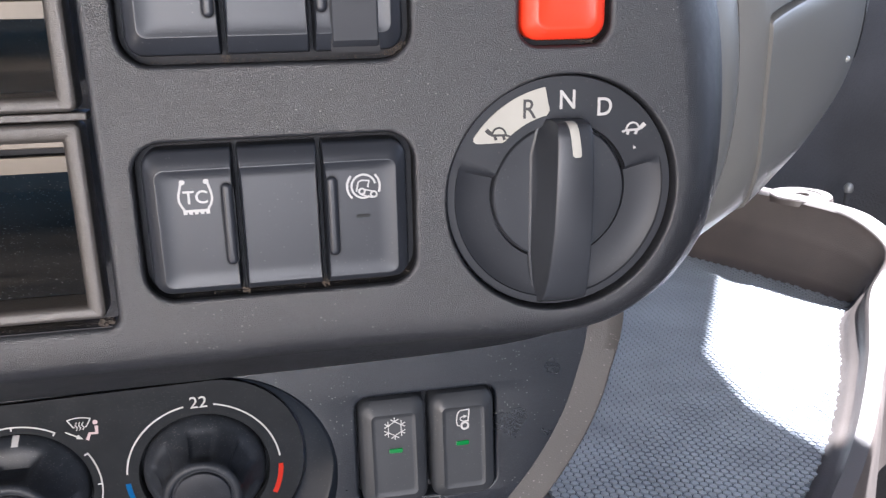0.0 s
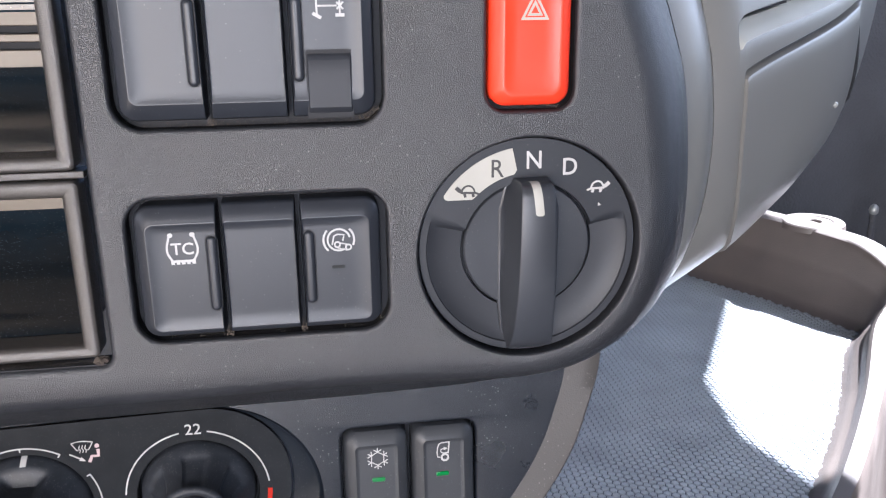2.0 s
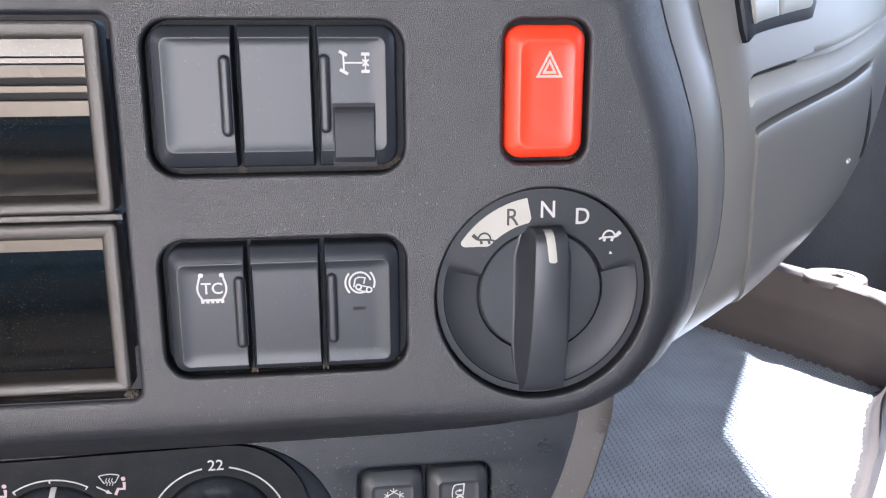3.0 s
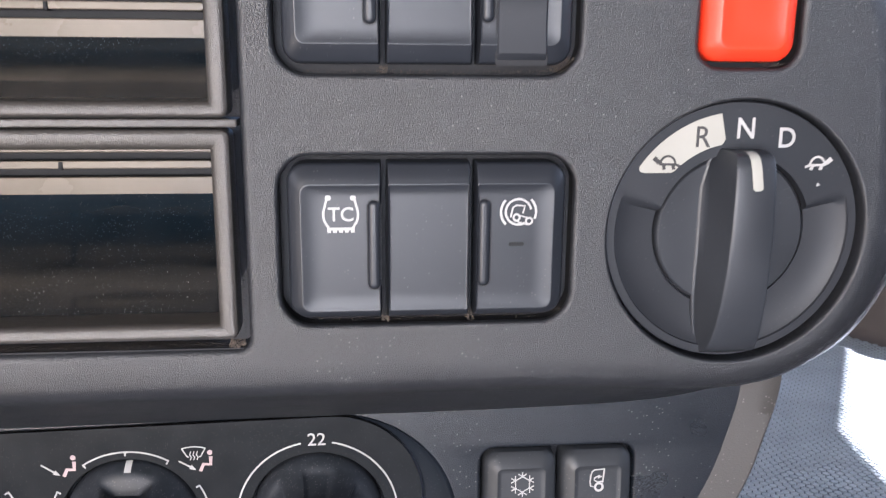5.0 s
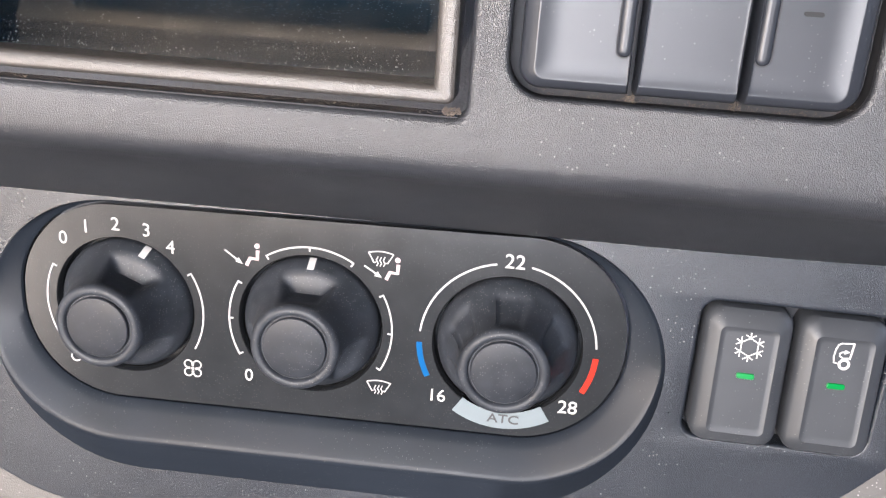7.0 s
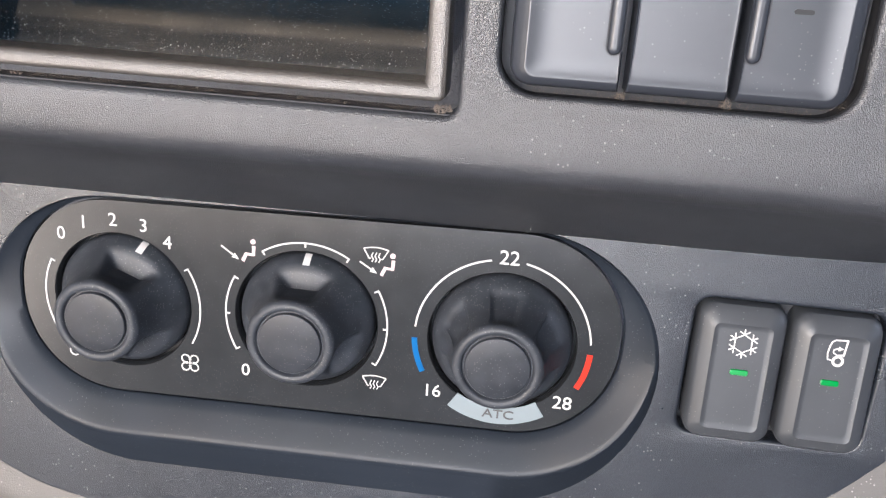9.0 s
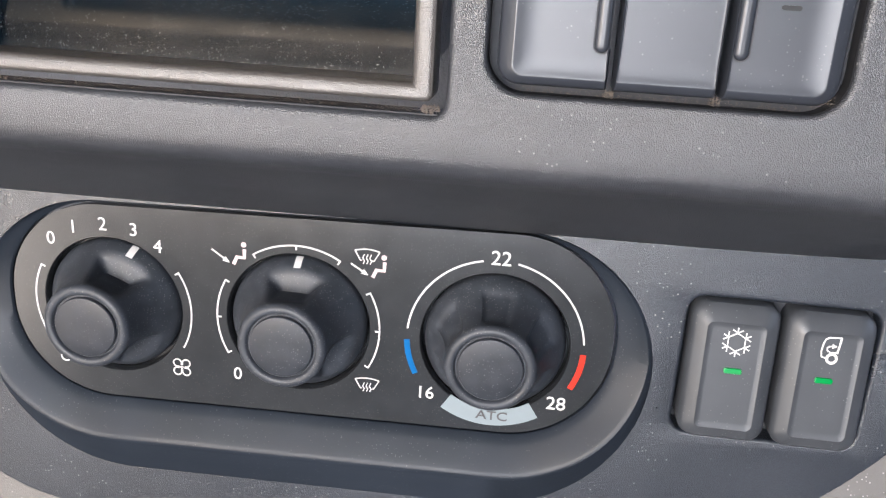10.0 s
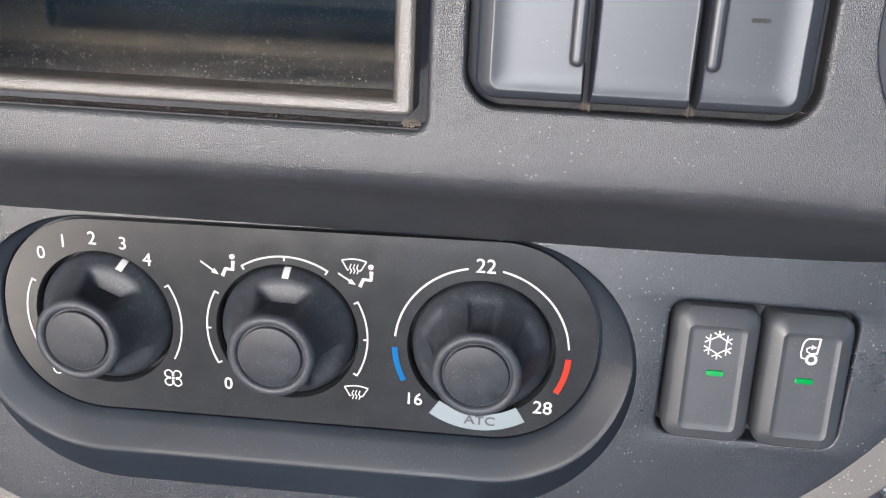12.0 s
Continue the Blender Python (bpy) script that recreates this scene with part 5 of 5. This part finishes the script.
loft(bm, [flatring(0.027, -0.0982), flatring(0.0262, -0.0937), flatring(0.0250, -0.0926), flatring(0.0170, -0.0924), flatring(0.0160, -0.0932), flatring(0.0080, -0.0932), flatring(0.0072, -0.0940), flatring(0.0070, -0.1002)], cap_last=True)
part("screw_boss", bm, M_TRAY, tray, "round boss with a screw hole")
base = [Vector((p[0], p[1], 0)) for p in [r[-1] for r in rim_rows([(0.034, 0.0, 0.0)])]]
bm = bmesh.new()
loop = [(p.x, p.y, MAT_Z - 0.001) for p in base] + [(-0.02, -0.05, MAT_Z - 0.001), (-0.02, 0.47, MAT_Z - 0.001)]
f = bm.faces.new([bm.verts.new(p) for p in loop])
bmesh.ops.triangulate(bm, faces=[f])
part("tray_floor", bm, M_TRAY, tray)


def stud_mat():
    """A ribbed rubber sheet with rows of small raised studs."""
    inside = [(p.x, p.y) for p in base if p.x > 0.134] + [(0.134, 0.02), (0.134, 0.47)]

    def within(x, y):
        hit = False
        for (ax, ay), (bx, by) in zip(inside, inside[1:] + inside[:1]):
            if (ay > y) != (by > y) and x < (bx - ax) * (y - ay) / (by - ay) + ax:
                hit = not hit
        return hit
    verts, faces = [], []
    pitch = 0.0046
    c, s = math.cos(radians(28)), math.sin(radians(28))
    for i in range(-130, 131):
        for j in range(-130, 131):
            u, v = (i + 0.5 * (j % 2)) * pitch, j * pitch * 0.86
            x, y = 0.26 + u * c - v * s, 0.21 + u * s + v * c
            if not within(x, y):
                continue
            o = len(verts)
            for r, z in ((0.0023, 0.0), (0.0018, 0.0008)):
                for k in range(6):
                    verts.append((x + r * math.cos(k * math.pi / 3), y + r * math.sin(k * math.pi / 3), MAT_Z + z))
            faces.append(tuple(range(o + 6, o + 12)))
            faces += [(o + k, o + (k + 1) % 6, o + 6 + (k + 1) % 6, o + 6 + k) for k in range(6)]
    me = bpy.data.meshes.new("studs")
    me.from_pydata(verts, [], faces)
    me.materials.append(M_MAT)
    bm = bmesh.new()
    f = bm.faces.new([bm.verts.new((x, y, MAT_Z)) for x, y in inside])
    r = bmesh.ops.extrude_face_region(bm, geom=[f])
    for v in r["geom"]:
        if isinstance(v, bmesh.types.BMVert):
            v.co.z -= 0.0012
    bmesh.ops.triangulate(bm, faces=[g for g in bm.faces if len(g.verts) > 4])
    mat = thing("rubber_mat", "blue-grey studded rubber mat lying in the tray, partly sunlit", "mat")
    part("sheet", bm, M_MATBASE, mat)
    st = new("studs", me)
    st.parent = mat
    tagged(st, "rows of small raised rubber studs", kind="stuff")


stud_mat()

# ---- beyond the tray ----
# Unidentified post, placed on a view ray at a guessed depth.
lever = thing("floor_post", "thin dark post with a small silver knob, purpose unknown", "lever", at=(0.756, 0.725, Z0))
bm = bmesh.new()
loft(bm, [[(r * math.cos(k * math.pi / 8), r * math.sin(k * math.pi / 8), z) for k in range(16)] for r, z in ((0.026, 0.0), (0.026, 0.006), (0.022, 0.010), (0.012, 0.016))], cap_first=True, cap_last=True)
part("foot", bm, M_CABDARK, lever)
bm = bmesh.new()
loft(bm, [[(r * math.cos(k * math.pi / 8), r * math.sin(k * math.pi / 8), z) for k in range(16)] for r, z in ((0.0060, 0.012), (0.0048, 0.30), (0.0042, 0.565))], cap_first=True, cap_last=True)
part("rod", bm, M_CABDARK, lever)
bm = bmesh.new()
bmesh.ops.create_uvsphere(bm, u_segments=18, v_segments=12, radius=0.0062, matrix=Matrix.LocRotScale((0, 0, 0.569), None, (1, 1, 1.25)))
for f in bm.faces:
    f.smooth = True
part("knob", bm, M_SILVER, lever, "silver round knob", sharp=0)

# ---- dust and grit ----


def grit(name, spots, label, seed):
    """Loose grains; each spot: x range, y range, z range, count and size."""
    rnd = random.Random(seed)
    verts, faces = [], []
    for (x0, x1), (y0, y1), (z0, z1), n, size in spots:
        for _ in range(n):
            c = Vector((rnd.uniform(x0, x1), rnd.uniform(y0, y1), rnd.uniform(z0, z1)))
            o = len(verts)
            r = size * rnd.uniform(0.4, 1.2)
            for d in ((1, 0, -0.5), (-0.6, 0.8, -0.5), (-0.6, -0.8, -0.5), (0, 0, 0.9)):
                verts.append(c + Vector(d) * r * rnd.uniform(0.6, 1.3))
            faces += [(o, o + 1, o + 3), (o + 1, o + 2, o + 3), (o + 2, o, o + 3), (o, o + 2, o + 1)]
    me = bpy.data.meshes.new(name)
    me.from_pydata(verts, [], faces)
    me.materials.append(M_DUST)
    return tagged(new(name, me), label, "dust", kind="stuff")


W0, W1 = WELLS
grit("dust_grit", [((SWX0 + 0.008, SWX1 - 0.008), (0.0025, 0.0065), (W0[0] + 0.0002, W0[0] + 0.0012), 260, 0.00018), ((-0.0012, 0.0010), (0.001, 0.006), (W0[0] + 0.0002, W0[0] + 0.0022), 110, 0.00022), ((0.0222, 0.0244), (0.001, 0.006), (W0[0] + 0.0002, W0[0] + 0.0022), 110, 0.00022),
                   ((0.044, 0.0495), (0.002, 0.006), (W0[0] + 0.0015, W0[0] + 0.004), 110, 0.0002)], "tan dust and grit along the foot of a switch well", 3)
grit("dust_grit", [((SWX0 + 0.008, SWX1 - 0.008), (0.0025, 0.0065), (W1[0] + 0.0002, W1[0] + 0.0012), 240, 0.00018), ((-0.0012, 0.0010), (0.001, 0.006), (W1[0] + 0.0002, W1[0] + 0.0022), 90, 0.00022), ((0.0432, 0.0496), (0.001, 0.006), (W1[0] + 0.0008, W1[0] + 0.0045), 300, 0.00024)], "tan dust and grit along the foot of a switch well", 4)
grit("dust_grit", [((-0.215, -0.040), (0.002, 0.007), (SLOTZ0 + 0.0003, SLOTZ0 + 0.0010), 2600, 0.00014), ((-0.0425, -0.0382), (0.001, 0.005), (SLOTZ0 + 0.0002, SLOTZ0 + 0.002), 160, 0.00034)], "tan dust and grit in the joint below the storage slot", 5)
grit("dust_grit", [((0.102, 0.109), (0.002, 0.006), (HAZ[2] + 0.0003, HAZ[2] + 0.0014), 110, 0.0002)], "a little tan grit under the hazard switch", 6)


def lint(name, xs, ys, z, n, label, seed):
    """Pale flecks and short fibres lying on a level floor, denser towards the front."""
    rnd = random.Random(seed)
    verts, faces = [], []
    for _ in range(n):
        y = ys[0] + (ys[1] - ys[0]) * rnd.random() ** 1.6
        c = Vector((rnd.uniform(*xs), y, z + floor_rise(y) + 0.00006))
        long, wide = 0.00012 * rnd.lognormvariate(0.0, 0.55), 0.00006 * rnd.uniform(0.6, 1.3)
        turn = Matrix.Rotation(rnd.uniform(0, 2 * math.pi), 3, "Z")
        o = len(verts)
        for d in ((long, 0, 0), (-0.5 * long, wide, 0), (-long, -wide, 0), (0, 0, 1.6 * wide)):
            verts.append(c + turn @ Vector(d))
        faces += [(o, o + 1, o + 3), (o + 1, o + 2, o + 3), (o + 2, o, o + 3), (o, o + 2, o + 1)]
    me = bpy.data.meshes.new(name)
    me.from_pydata(verts, [], faces)
    me.materials.append(M_LINT)
    return tagged(new(name, me), label, "dust", kind="stuff")


def hanging_lint(name, n, along, label, seed):
    """Pale specks that cling to the sloped underside of the fascia and gather along its lower seam."""
    rnd = random.Random(seed)
    verts, faces = [], []
    for i in range(n):
        a, b = rnd.choice([(a, b) for a, b in zip(edge, seam) if along[0] < b.x < along[1]])
        f = 1.0 - 0.008 * rnd.random() if i % 4 == 0 else rnd.uniform(0.34, 0.98)
        g = 0.28 + (f - 0.32) / 0.68 * 0.72
        c = Vector((a.x + (b.x - a.x) * f + rnd.uniform(-0.002, 0.002), b.y * g - 0.0002, a.z + (b.z - a.z) * f - 0.0001))
        size = 0.000065 * rnd.lognormvariate(0.0, 0.4)
        turn = Matrix.Rotation(rnd.uniform(0, 2 * math.pi), 3, "Y")
        o = len(verts)
        for d in ((1.8, 0, 0), (-0.6, 0, 0.7), (-1.4, 0, -0.6), (0, -0.9, 0)):
            verts.append(c + turn @ (Vector(d) * size))
        faces += [(o, o + 1, o + 3), (o + 1, o + 2, o + 3), (o + 2, o, o + 3), (o, o + 2, o + 1)]
    me = bpy.data.meshes.new(name)
    me.from_pydata(verts, [], faces)
    me.materials.append(M_LINT)
    return tagged(new(name, me), label, "dust", kind="stuff")


hanging_lint("dust_flecks", 300, (-0.20, 0.07), "pale dust specks on the underside of the fascia", 9)


lint("dust_flecks", (-0.205, -0.0515), (0.0125, 0.085), 0.00054, 760, "pale dust flecks and lint on the glossy slot floor", 7)
